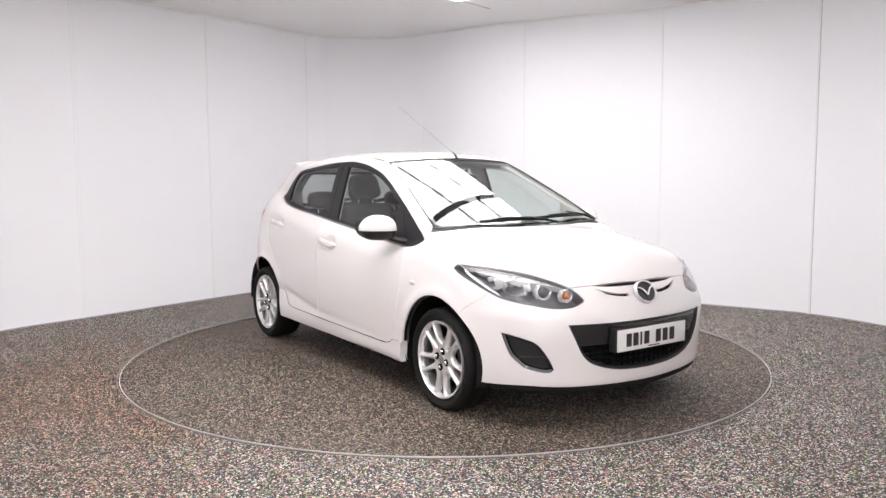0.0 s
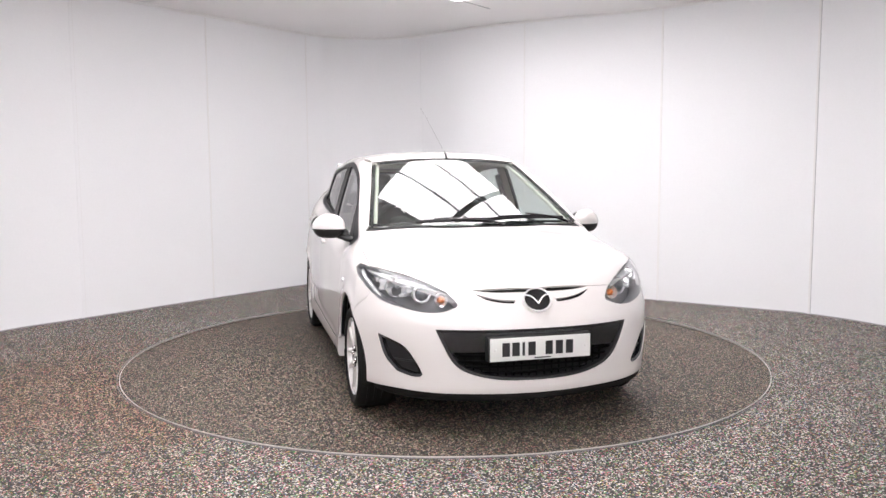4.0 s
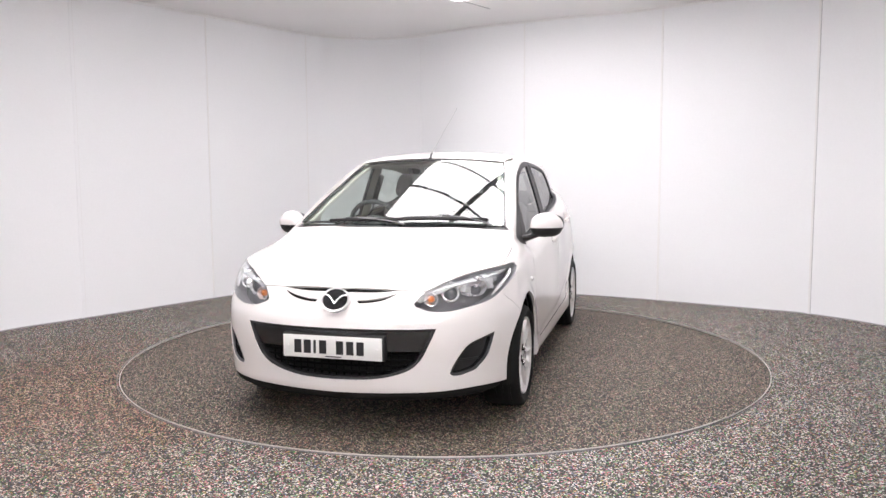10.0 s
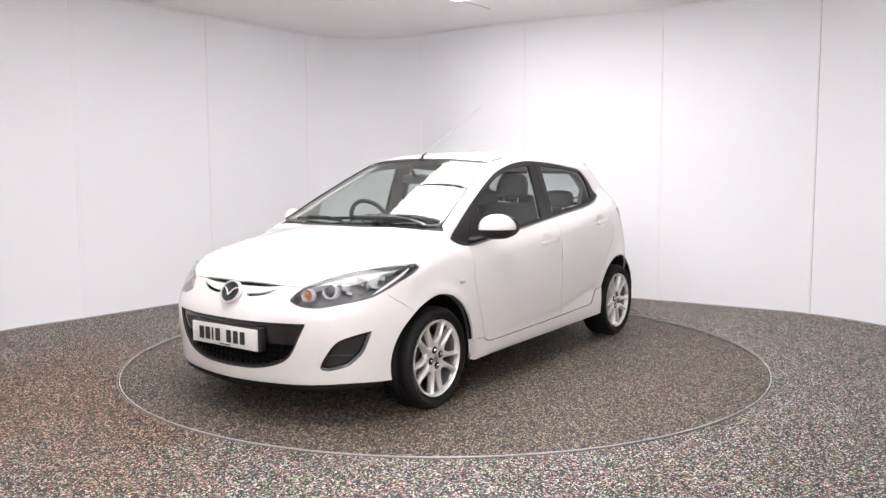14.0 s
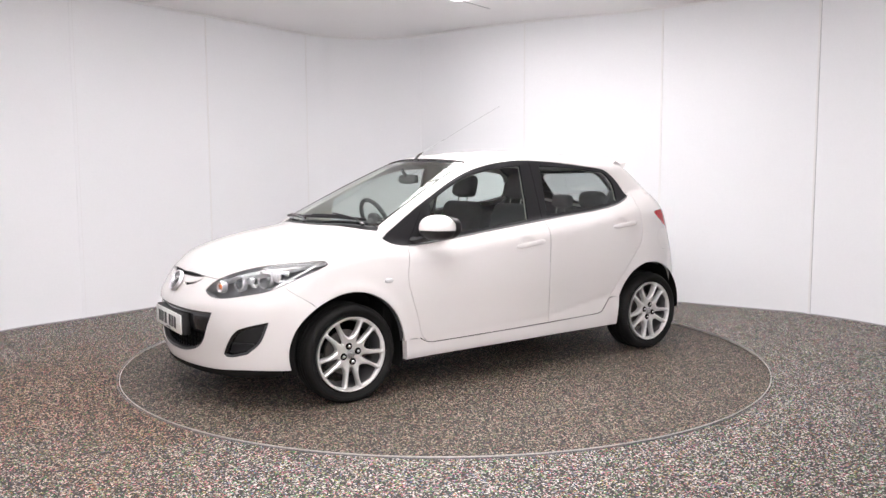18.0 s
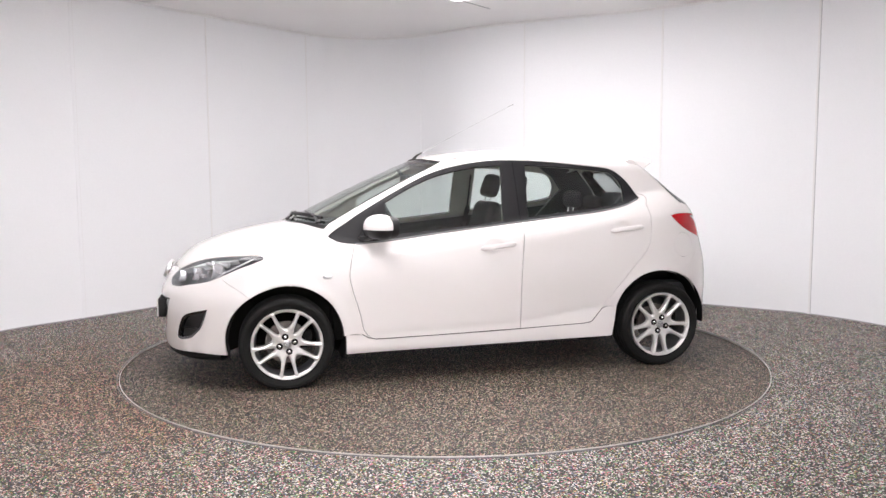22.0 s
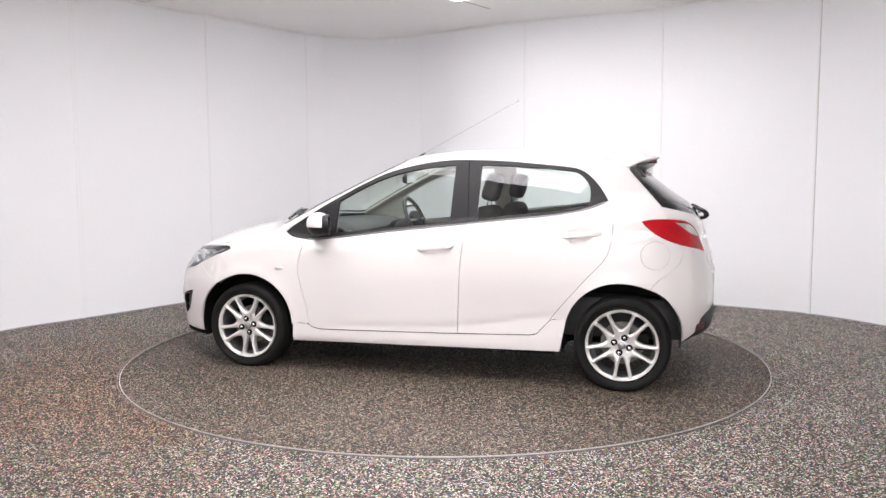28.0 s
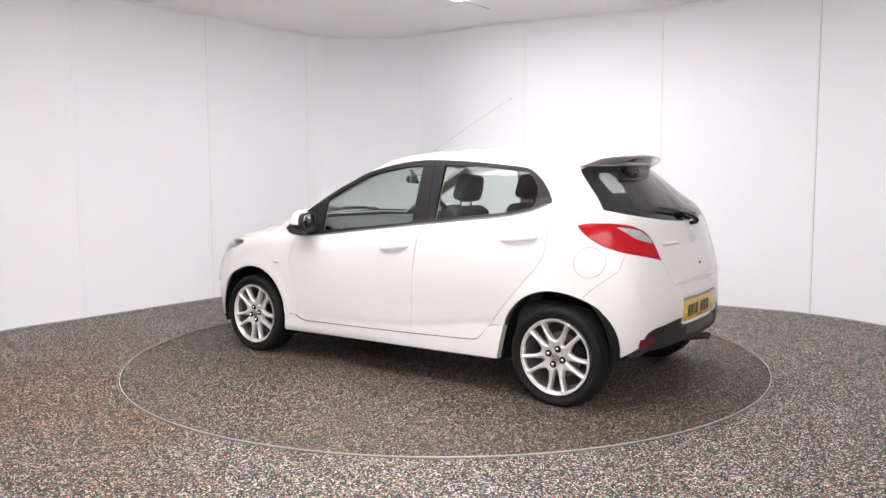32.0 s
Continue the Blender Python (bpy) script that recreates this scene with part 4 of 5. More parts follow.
def wheel(x, sgn, turn, nuts):
    ob = new("wheel")
    ob.parent = car
    ob.matrix_basis = Matrix.Translation((x, sgn * 0.823, 0.2795 + DECK_Z)) @ Matrix.Diagonal((1, sgn, 1, 1))
    tagged(ob, "black tyre on a ten-spoke silver alloy wheel")
    if not WHEEL:
        bm = bmesh.new()
        lathe(bm, [(0.2170, -0.195), (0.2260, -0.205), (0.2580, -0.208), (0.2760, -0.192), (0.2845, -0.172), (0.2862, -0.15), (0.2864, -0.132), (0.2826, -0.130), (0.2826, -0.122), (0.2866, -0.120), (0.2868, -0.092), (0.2826, -0.090), (0.2826, -0.080), (0.2868, -0.078), (0.2864, -0.052), (0.2826, -0.05), (0.2826, -0.042), (0.2858, -0.04),
                   (0.2848, -0.028), (0.2812, -0.014), (0.2725, 0.000), (0.2640, 0.006), (0.2618, 0.006), (0.2606, 0.008), (0.2490, 0.008), (0.2474, 0.006), (0.2370, 0.002), (0.2260, -0.003), (0.2195, -0.010), (0.2165, -0.02)], 96)
        for v in bm.verts:      # the flattened foot
            if v.co.z < -0.2795:
                v.co.z = -0.2795
        WHEEL["tyre"] = bm
        WHEEL["face"] = wheel_face()
        bm = bmesh.new()
        lathe(bm, [(0.2140, -0.012), (0.2160, -0.004), (0.2145, 0.001), (0.211, 0.001), (0.208, -0.004), (0.204, -0.014), (0.199, -0.022)], 96)
        WHEEL["rim"] = bm
        bm = bmesh.new()
        lathe(bm, [(0.1995, -0.02), (0.196, -0.03), (0.187, -0.06), (0.182, -0.12), (0.198, -0.19)], 64)
        WHEEL["barrel"] = bm
        bm = bmesh.new()
        # raised black ring that stands in for the shade in the nut's recess
        lathe(bm, [(0.0102, -0.0128), (0.0175, -0.0118), (0.0195, -0.0135), (0.0205, -0.018)], 24)
        WHEEL["nut_recess_shade"] = bm
        bm = bmesh.new()
        lathe(bm, [(0.075, -0.085), (0.128, -0.085), (0.128, -0.105), (0.03, -0.105)], 48)
        WHEEL["brake_disc"] = bm
        bm = bmesh.new()
        lathe(bm, [(0.0005, -0.010), (0.020, -0.011), (0.0255, -0.013), (0.027, -0.02)], 32)
        WHEEL["centre_cap"] = bm
        bm = bmesh.new()
        lathe(bm, [(0.0005, -0.002), (0.006, -0.0025), (0.0092, -0.005), (0.0102, -0.010), (0.0102, -0.022)], 12)
        WHEEL["wheel_nut"] = bm
        for k, material in (("tyre", RUBBER), ("face", ALLOY), ("rim", ALLOY), ("barrel", BARREL_SHADE), ("nut_recess_shade", DARK), ("brake_disc", RUST), ("centre_cap", SATIN), ("wheel_nut", CHROME)):
            tmp = part(k, WHEEL[k], material, None, angle=50)
            WHEEL[k] = tmp.data
            bpy.data.objects.remove(tmp)
    spin = Matrix.Rotation(radians(-turn), 4, "Y")
    put("tyre", WHEEL["tyre"], ob, "black rubber tyre")
    put("rim", WHEEL["rim"], ob, "silver alloy rim", spin)
    put("barrel", WHEEL["barrel"], ob, "inner barrel with shade put into its dark grey")
    put("spokes", WHEEL["face"], ob, "ten-spoke silver alloy face", spin)
    put("centre_cap", WHEEL["centre_cap"], ob, "", spin)
    bm = bmesh.new()
    lathe(bm, [(0.0165, -0.0095), (0.0175, -0.0088), (0.0188, -0.0095)], 28)
    tube(bm, [(-0.015, -0.0092, 0.006), (-0.006, -0.0092, 0.004), (0, -0.0092, -0.004), (0.006, -0.0092, 0.004), (0.015, -0.0092, 0.006)], 0.0014, 6)
    part("cap_emblem", bm, GREYTRIM, ob)
    put("brake_disc", WHEEL["brake_disc"], ob, "dull steel brake disc")
    bm = bmesh.new()
    box(bm, -0.155, -0.06, -0.125, -0.07, -0.04, 0.07, 0.015)
    part("brake_caliper", bm, DARK, ob)
    for k in range(4):
        a = radians(nuts + 90 * k)
        put("nut_recess_shade", WHEEL["nut_recess_shade"], ob, "", Matrix.Translation((0.047 * math.cos(a), 0, 0.047 * math.sin(a))))
        put("wheel_nut", WHEEL["wheel_nut"], ob, "", Matrix.Translation((0.047 * math.cos(a), -0.001, 0.047 * math.sin(a))))


WHEEL = {}
# seen from the car's left, forward is to the viewer's left: turn the face about
for wx, ang, nuts in ((0.0, 0, 76), (-2.486, 144, 108)):
    for sgn in (1, -1):
        wheel(wx, sgn, ang, nuts)


# ---- under the skin ----
def arches():
    for cx, cz, r in ((-0.015, 0.285, 0.352), (-2.483, 0.305, 0.345)):
        for sgn in (1, -1):
            bm = bmesh.new()
            prof = [(r, sgn * 0.815), (r + 0.012, sgn * 0.79), (r + 0.015, sgn * 0.50), (0.02, sgn * 0.48)]
            lathe(bm, prof, 40, "Y", Matrix.Translation((cx, 0, cz)), (radians(-18), radians(188 if cx < -1 else 205)))
            part("arch_liner", bm, DARK, car, "black wheel arch liner")
    bm = bmesh.new()
    box(bm, -2.1, -0.42, -0.74, 0.74, 0.16, 0.24, 0.02)
    box(bm, -2.72, 0.50, -0.46, 0.46, 0.19, 0.27, 0.02)
    part("underbody", bm, DARK, car, "black underbody")
    bm = bmesh.new()
    box(bm, -0.36, -0.30, -0.68, 0.68, 0.24, 0.90, 0.01)
    part("bulkhead", bm, DARK, car)
    bm = bmesh.new()
    box(bm, 0.36, 0.5, -0.5, 0.5, 0.2, 0.62, 0.02)
    part("radiator", bm, DARK, car)
    bm = bmesh.new()
    box(bm, -2.9, -2.12, -0.62, 0.62, 0.26, 0.52, 0.03)
    part("boot_floor", bm, DASH, car)


arches()


# ---- outside fittings ----
def sheet(outline, yof, grid=0.02, lip=0.03, smooth=True):
    """A formed sheet over a side outline of (x, z), with its edges turned inwards."""
    flat, tri = fill([outline], grid, (outline[:, 0].min(), outline[:, 0].max(), outline[:, 1].min(), outline[:, 1].max()))
    tri = tri[inside(outline, flat[tri].mean(1))]
    bm = bmesh.new()
    y = yof(flat[:, 0], flat[:, 1])
    vs = [bm.verts.new((a, c, b)) for (a, b), c in zip(flat, y)]
    for t in tri:
        bm.faces.new([vs[i] for i in t])
    for v in [v for v in bm.verts if not v.link_faces]:
        bm.verts.remove(v)
    edge = [e for e in bm.edges if len(e.link_faces) == 1]
    for g in bmesh.ops.extrude_edge_only(bm, edges=edge)["geom"]:
        if isinstance(g, bmesh.types.BMVert):
            g.co.y -= lip
    return bm


def mirrored(bm):
    bmesh.ops.scale(bm, vec=(1, -1, 1), verts=bm.verts[:])
    return bm


def skirts():
    line = run([(-0.362, 0.182), (-2.132, 0.205)], [(-2.132, 0.205), (-2.150, 0.30), (-2.168, 0.402)], [(-2.168, 0.402), (-2.10, 0.398), (-2.065, 0.385), (-2.03, 0.345), (-1.99, 0.302), (-1.95, 0.292)], [(-1.95, 0.292), (-1.2, 0.272), (-0.55, 0.262)],
               [(-0.55, 0.262), (-0.50, 0.272), (-0.465, 0.296)], [(-0.465, 0.296), (-0.362, 0.302)], [(-0.362, 0.302), (-0.362, 0.182)])
    def yof(x, z):
        base = 0.846 - 0.45 * np.maximum(0, 0.205 - z) + 0.008 * np.exp(-((x + 0.37) / 0.12) ** 2)
        door = wrap(x, np.maximum(z, 0.255))[:, 1] + 0.005
        k = ramp(z, 0.215, 0.268) * ramp(x, -2.10, -1.98)
        flare = base - 0.10 * np.maximum(0, z - 0.30)
        return flare * (1 - k) + door * k
    for sgn in (1, -1):
        bm = sheet(line, yof, 0.02, 0.05)
        part("side_skirt", mirrored(bm) if sgn < 0 else bm, PAINT, car, "white moulded side skirt")
        top = curve(np.array([(-2.105, 0.402), (-2.068, 0.390), (-2.032, 0.350), (-1.992, 0.307), (-1.95, 0.297), (-1.2, 0.277), (-0.55, 0.267), (-0.50, 0.277), (-0.462, 0.301)]), 0.03)
        q = wrap(top[:, 0], top[:, 1])
        bm = bmesh.new()
        tube(bm, (q + slope(q) * 0.001) * np.array([1, sgn, 1]), 0.0021, 6)
        part("sill_gap", bm, DARK, car)


def lip():
    """Black chin below the front bumper."""
    us = np.linspace(U_F, 0.35, 46)
    a = wrap(us, np.interp(us, [0.35, 0.62, U_F], [0.210, 0.210, 0.202]))
    c = np.array([[0.0, 0, 0]])
    out = a - c
    n = slope(a) * np.array([1, 1, 0])
    n /= np.linalg.norm(n, axis=1)[:, None]
    low = np.array([[0, 0, 1.0]]) * np.interp(us, [0.35, 0.45, 0.8, U_F], [0.9, 1.0, 1.1, 1.1])[:, None]
    rows_ = [a - n * 0.012, a - n * 0.008 - low * 0.015, a - n * 0.016 - low * 0.034, a - n * 0.04 - low * 0.048, a - n * 0.16 - low * 0.048]
    bm = bmesh.new()
    for m in (1, -1):
        vs = [[bm.verts.new((q[0], m * q[1], q[2])) for q in r] for r in rows_]
        for p, q in zip(vs, vs[1:]):
            for i in range(len(us) - 1):
                bm.faces.new((p[i], p[i + 1], q[i + 1], q[i]))
    bmesh.ops.remove_doubles(bm, verts=bm.verts[:], dist=0.0005)
    part("chin_spoiler", bm, DARK, car, "black plastic chin below the front bumper", angle=70)


def spoiler():
    bm = bmesh.new()
    ys = np.linspace(-0.575, 0.575, 47)
    rings = []
    for y in ys:
        k = abs(y) / 0.575
        e = ramp(k, 0.80, 1.0)
        xf = -2.36 - 0.02 * k
        zf = over([xf], [min(abs(y), 0.50)])[0][2]
        xt = -2.695 + 0.13 * k ** 2 + 0.10 * e
        zt = 1.400 - 0.034 * k ** 2 - 0.05 * e
        th = 0.016
        drop = 0.052 * (1 - 0.4 * k ** 2)
        prof = [(xf + 0.02, zf - 0.012), (xf, zf + 0.002), (xf * 0.66 + xt * 0.34, zf * 0.66 + zt * 0.34 + 0.012), (xf * 0.3 + xt * 0.7, zf * 0.3 + zt * 0.7 + 0.012), (xt + 0.02, zt + 0.004), (xt, zt - 0.004), (xt + 0.012, zt - th),
                (xt + 0.10, zt - drop), (xt + 0.17, zt - drop - 0.018), (xf - 0.02, zf - 0.075)]
        rings.append([bm.verts.new((a, y, b)) for a, b in prof])
    for p, q in zip(rings, rings[1:]):
        for i in range(len(p)):
            j = (i + 1) % len(p)
            bm.faces.new((p[i], p[j], q[j], q[i]))
    bm.faces.new(rings[0])
    bm.faces.new(rings[-1])
    sp = part("roof_spoiler", bm, PAINT, car, "white roof spoiler over the rear window", angle=50)
    bm = bmesh.new()
    box(bm, -2.675, -2.59, -0.135, 0.135, 1.354, 1.379, 0.006)
    part("brake_lamp", bm, REDDIM, sp, "dark red high brake lamp")
    bm = bmesh.new()
    box(bm, -2.66, -2.59, -0.15, 0.15, 1.340, 1.354, 0.005)
    part("lamp_housing", bm, SATIN, sp, "grey brake lamp housing")


def blob(bm, c, r, power=2.6, cut=None, seg=28, rings_=18):
    """A rounded box: a superellipsoid."""
    f = lambda v: math.copysign(abs(v) ** (2 / power), v)
    grid_ = []
    for i in range(rings_ + 1):
        t = -math.pi / 2 + math.pi * i / rings_
        row = []
        for j in range(seg):
            a = 2 * math.pi * j / seg
            row.append(bm.verts.new((c[0] + r[0] * f(math.cos(t)) * f(math.cos(a)), c[1] + r[1] * f(math.cos(t)) * f(math.sin(a)), c[2] + r[2] * f(math.sin(t)))))
        grid_.append(row)
    for p, q in zip(grid_, grid_[1:]):
        for j in range(seg):
            bm.faces.new((p[j], p[(j + 1) % seg], q[(j + 1) % seg], q[j]))
    bmesh.ops.remove_doubles(bm, verts=bm.verts[:], dist=1e-5)
    return bm


def door_mirrors():
    for sgn in (1, -1):
        ob = new("door_mirror")
        ob.parent = car
        tagged(ob, "white door mirror with a black lower shell")
        m = Matrix.Diagonal((1, sgn, 1, 1))
        def shape(b):
            for v in b.verts:
                v.co.x -= 0.36 * (v.co.y - 0.872)
            bmesh.ops.transform(b, verts=b.verts[:], matrix=m)

        def shell(zlo, zhi, grow):
            b = bmesh.new()
            blob(b, (-0.572, 0.873, 0.966), (0.086 + grow, 0.100 + grow, 0.079 + grow), 2.2)
            for v in b.verts:
                v.co.z -= 0.22 * max(0, v.co.y - 0.90)
                if v.co.z < 0.97:
                    v.co.y -= 0.15 * (0.97 - v.co.z)
            for co, no in (((-0.634, 0.875, 0), (-1, 0.0, 0)), ((0, 0, zlo), (0, 0, -1)), ((0, 0, zhi), (0, 0, 1))):
                bmesh.ops.bisect_plane(b, geom=b.verts[:] + b.edges[:] + b.faces[:], plane_co=co, plane_no=no, clear_outer=True)
            bmesh.ops.holes_fill(b, edges=[e for e in b.edges if len(e.link_faces) == 1])
            shape(b)
            return b
        part("mirror_cap", shell(0.951, 1.1, 0.0), PAINT, ob, "gloss white mirror cap")
        part("lower_shell", shell(0.5, 0.9505, -0.003), BLACK, ob, "black lower mirror shell")
        turn = Matrix.Translation((-0.634, 0.872, 0.963))
        b = bmesh.new()
        lathe(b, [(0.98, 0.03), (1.0, 0.0), (0.96, -0.012), (0.88, -0.012), (0.84, 0.0), (0.84, 0.008), (0.001, 0.010)], 40, "X")
        for v in b.verts:
            rr = math.hypot(v.co.y, v.co.z)
            if rr > 0.01:
                k = (abs(v.co.y / rr) ** 2.8 + abs(v.co.z / rr) ** 2.8) ** (-1 / 2.8)
                v.co.y, v.co.z = v.co.y * k * 0.098, v.co.z * k * 0.069
            if v.co.z < 0:
                v.co.y += 0.25 * v.co.z
        bmesh.ops.transform(b, verts=b.verts[:], matrix=turn)
        shape(b)
        part("back_frame", b, BLACK, ob, "black mirror housing")
        b = bmesh.new()
        blob(b, (0.002, -0.002, 0), (0.004, 0.080, 0.054), 2.8)
        bmesh.ops.transform(b, verts=b.verts[:], matrix=turn)
        shape(b)
        part("mirror_glass", b, MIRROR, ob, "silver mirror glass")
        b = bmesh.new()
        tube(b, [(-0.53, 0.70, 0.885), (-0.54, 0.76, 0.888), (-0.56, 0.81, 0.905), (-0.57, 0.85, 0.925)], [0.034, 0.032, 0.03, 0.026], 12, 0.6)
        shape(b)
        part("mirror_arm", b, BLACK, ob)


def surf(x, z, lift=0.0):
    p = wrap(np.atleast_1d(x), np.atleast_1d(z))
    return p + slope(p) * lift


def handles():
    for x0, z0, x1, z1 in ((-1.228, 0.810, -1.464, 0.837), (-2.137, 0.903, -2.372, 0.927)):
        for sgn in (1, -1):
            ob = new("door_handle")
            ob.parent = car
            tagged(ob, "white bar door handle over a shallow cup")
            ends = wrap(np.array([x0, x1]), np.array([z0, z1]))
            nrm = slope(ends).mean(0)
            nrm /= np.linalg.norm(nrm)
            along = (ends[1] - ends[0]) / np.linalg.norm(ends[1] - ends[0])
            up = np.cross(along, nrm)
            t = np.linspace(0, 1, 23)
            bow = np.clip(np.sin(np.pi * t) * 1.7, 0, 1) ** 0.8
            size = np.clip(0.35 + 2.2 * np.sin(np.pi * t), 0.35, 1)
            bm = bmesh.new()
            rings = []
            for k in range(23):
                c = ends[0] + (ends[1] - ends[0]) * t[k] + nrm * (0.003 + 0.018 * bow[k])
                ring = []
                for a in np.linspace(0, 2 * np.pi, 17)[:-1]:
                    ca, sa = np.cos(a), np.sin(a)
                    u = np.sign(ca) * abs(ca) ** 0.7 * 0.0160 * size[k]
                    w = np.sign(sa) * abs(sa) ** 0.7 * 0.0075 * (0.6 + 0.4 * size[k])
                    ring.append(bm.verts.new((c + up * u + nrm * w) * np.array([1, sgn, 1])))
                rings.append(ring)
            for p, q in zip(rings, rings[1:]):
                for i in range(16):
                    bm.faces.new((p[i], p[(i + 1) % 16], q[(i + 1) % 16], q[i]))
            bm.faces.new(rings[0])
            bm.faces.new(rings[-1])
            part("handle_bar", bm, PAINT, ob, "gloss white handle bar")
            if z0 < 0.9 and sgn < 0:
                bm = bmesh.new()
                c = ends[0] + (ends[1] - ends[0]) * 0.90 + nrm * 0.016
                blob(bm, c * np.array([1, sgn, 1]), (0.006, 0.004, 0.006), 2.0, seg=14, rings_=8)
                part("key_lock", bm, SATIN, ob)


def belts():
    """Thin moulding under the side windows, small indicator on each wing."""
    xs = np.linspace(-0.44, -2.38, 90)
    zs = spline((-0.33, 0.870), (-0.43, 0.856), (-0.55, 0.864), (-1.05, 0.920), (-1.41, 0.960), (-1.77, 1.000), (-2.13, 1.040), (-2.28, 1.072), (-2.40, 1.120))(xs)
    for sgn in (1, -1):
        bm = bmesh.new()
        tube(bm, surf(xs, zs, 0.001) * np.array([1, sgn, 1]), 0.0058, 8)
        part("belt_moulding", bm, GREYTRIM, car, "thin satin strip below the side windows")
        bm = bmesh.new()
        c = surf(-0.257, 0.666, 0.0)[0]
        blob(bm, (c[0], sgn * c[1], c[2]), (0.029, 0.009, 0.014), 2.4)
        part("side_repeater", bm, CLEARLAMP, car, "small clear side indicator")
        # shut line of the black door frame on the pillar
        z = np.linspace(0.99, 1.372, 30)
        bm = bmesh.new()
        q = surf(np.interp(z, [0.99, 1.372], [-1.53, -1.512]), z, -0.0022) * np.array([1, sgn, 1])
        tube(bm, q, 0.0035, 6)
        part("shut_line", bm, DARK, car)
        z = np.linspace(0.86, 1.06, 20)
        bm = bmesh.new()
        tube(bm, surf(np.interp(z, [0.86, 1.06], [-0.435, -0.565]), z, -0.0022) * np.array([1, sgn, 1]), 0.003, 6)
        part("shut_line", bm, DARK, car)


def lamp_insides():
    """What sits behind the clear headlight lens."""
    for sgn in (1, -1):
        hl = [o for o in car.children if o.name.startswith("headlight")][0 if sgn > 0 else 1]
        flipm = np.array([1, sgn, 1.0])

        def bowl(name, c, n, r, depth, material, ring=None, label=""):
            c, n = np.array(c) * flipm, np.array(n) * flipm
            m = Matrix.Translation(c) @ Vector(n).to_track_quat("Z", "Y").to_matrix().to_4x4()
            b = bmesh.new()
            lathe(b, [(r, 0.0), (r * 0.96, -depth * 0.35), (r * 0.75, -depth * 0.8), (r * 0.4, -depth), (0.001, -depth)], 32, "Z", m)
            return part(name, b, material, hl, label)

        def ring(name, c, n, r, w, material):
            c, n = np.array(c) * flipm, np.array(n) * flipm
            m = Matrix.Translation(c) @ Vector(n).to_track_quat("Z", "Y").to_matrix().to_4x4()
            b = bmesh.new()
            lathe(b, [(r + w, -0.03), (r + w, -0.004), (r + w * 0.6, 0.003), (r, 0.0), (r - 0.002, -0.012)], 36, "Z", m)
            return part(name, b, material, hl)

        def dome(name, c, n, r, h, material, label=""):
            c, n = np.array(c) * flipm, np.array(n) * flipm
            m = Matrix.Translation(c) @ Vector(n).to_track_quat("Z", "Y").to_matrix().to_4x4()
            b = bmesh.new()
            lathe(b, [(r * math.sin(t), h * math.cos(t)) for t in np.linspace(0.001, math.pi / 2, 9)], 28, "Z", m)
            return part(name, b, material, hl, label)
        fwd = (0.93, 0.33, 0.12)
        # main beam, dipped projector, indicator
        bowl("main_reflector", (0.425, 0.646, 0.712), fwd, 0.056, 0.04, LAMPCHROME, label="chrome main beam reflector")
        ring("reflector_ring", (0.432, 0.648, 0.712), fwd, 0.053, 0.005, LAMPCHROME)
        dome("bulb", (0.390, 0.636, 0.709), fwd, 0.015, 0.03, CLEARLAMP)
        ring("projector_ring", (0.540, 0.541, 0.682), (0.97, 0.22, 0.08), 0.034, 0.015, LAMPCHROME)
        dome("projector_lens", (0.525, 0.538, 0.681), (0.97, 0.22, 0.08), 0.036, 0.024, GLASSY, "dark projector lens")
        ring("indicator_ring", (0.622, 0.462, 0.660), (0.98, 0.15, 0.05), 0.030, 0.006, LAMPCHROME)
        bowl("indicator_bowl", (0.620, 0.461, 0.660), (0.98, 0.15, 0.05), 0.030, 0.02, LAMPCHROME)
        dome("indicator_bulb", (0.606, 0.459, 0.660), (0.98, 0.15, 0.05), 0.018, 0.018, AMBER, "amber indicator bulb")
        # pale strip under the lens's upper edge, painted in for its ceiling reflection
        edge = curve(np.concatenate([side((0.20, 0.802)), above((0.29, 0.740), (0.38, 0.675), (0.5, 0.573), (0.585, 0.485), (0.624, 0.44))]), 0.012)
        heart = LAMP.mean(0)
        k = np.linspace(0, 1, len(edge))
        wide_ = 0.10 + 0.42 * np.sin(np.pi * np.clip(k * 0.92 + 0.08, 0, 1)) ** 0.8
        bm = bmesh.new()
        rows_ = []
        for f, deep in ((0.02, 0.030), (0.3, 0.022), (0.6, 0.015), (0.9, 0.010), (1.0, 0.011), (1.04, 0.05)):
            g = edge + (heart - edge) * (f * wide_)[:, None]
            q = wrap(g[:, 0], g[:, 1])
            q = (q - slope(q) * deep) * flipm
            rows_.append([bm.verts.new(v) for v in q])
        for p_, q_ in zip(rows_, rows_[1:]):
            for i in range(len(edge) - 1):
                bm.faces.new((p_[i], p_[i + 1], q_[i + 1], q_[i]))
        part("upper_gleam", bm, LENS_GLEAM, hl, "pale strip inside the lens, painted for its ceiling reflection", angle=50)
        # stepped chrome reflectors between the projector and the divider
        for c, r in (((0.485, 0.600, 0.700), (0.020, 0.030, 0.020)), ((0.470, 0.606, 0.672), (0.018, 0.034, 0.010)), ((0.380, 0.690, 0.722), (0.030, 0.022, 0.028)),
                           ((0.345, 0.705, 0.745), (0.036, 0.016, 0.014)), ((0.420, 0.655, 0.745), (0.030, 0.028, 0.010)), ((0.360, 0.705, 0.695), (0.024, 0.014, 0.012))):
            bm = bmesh.new()
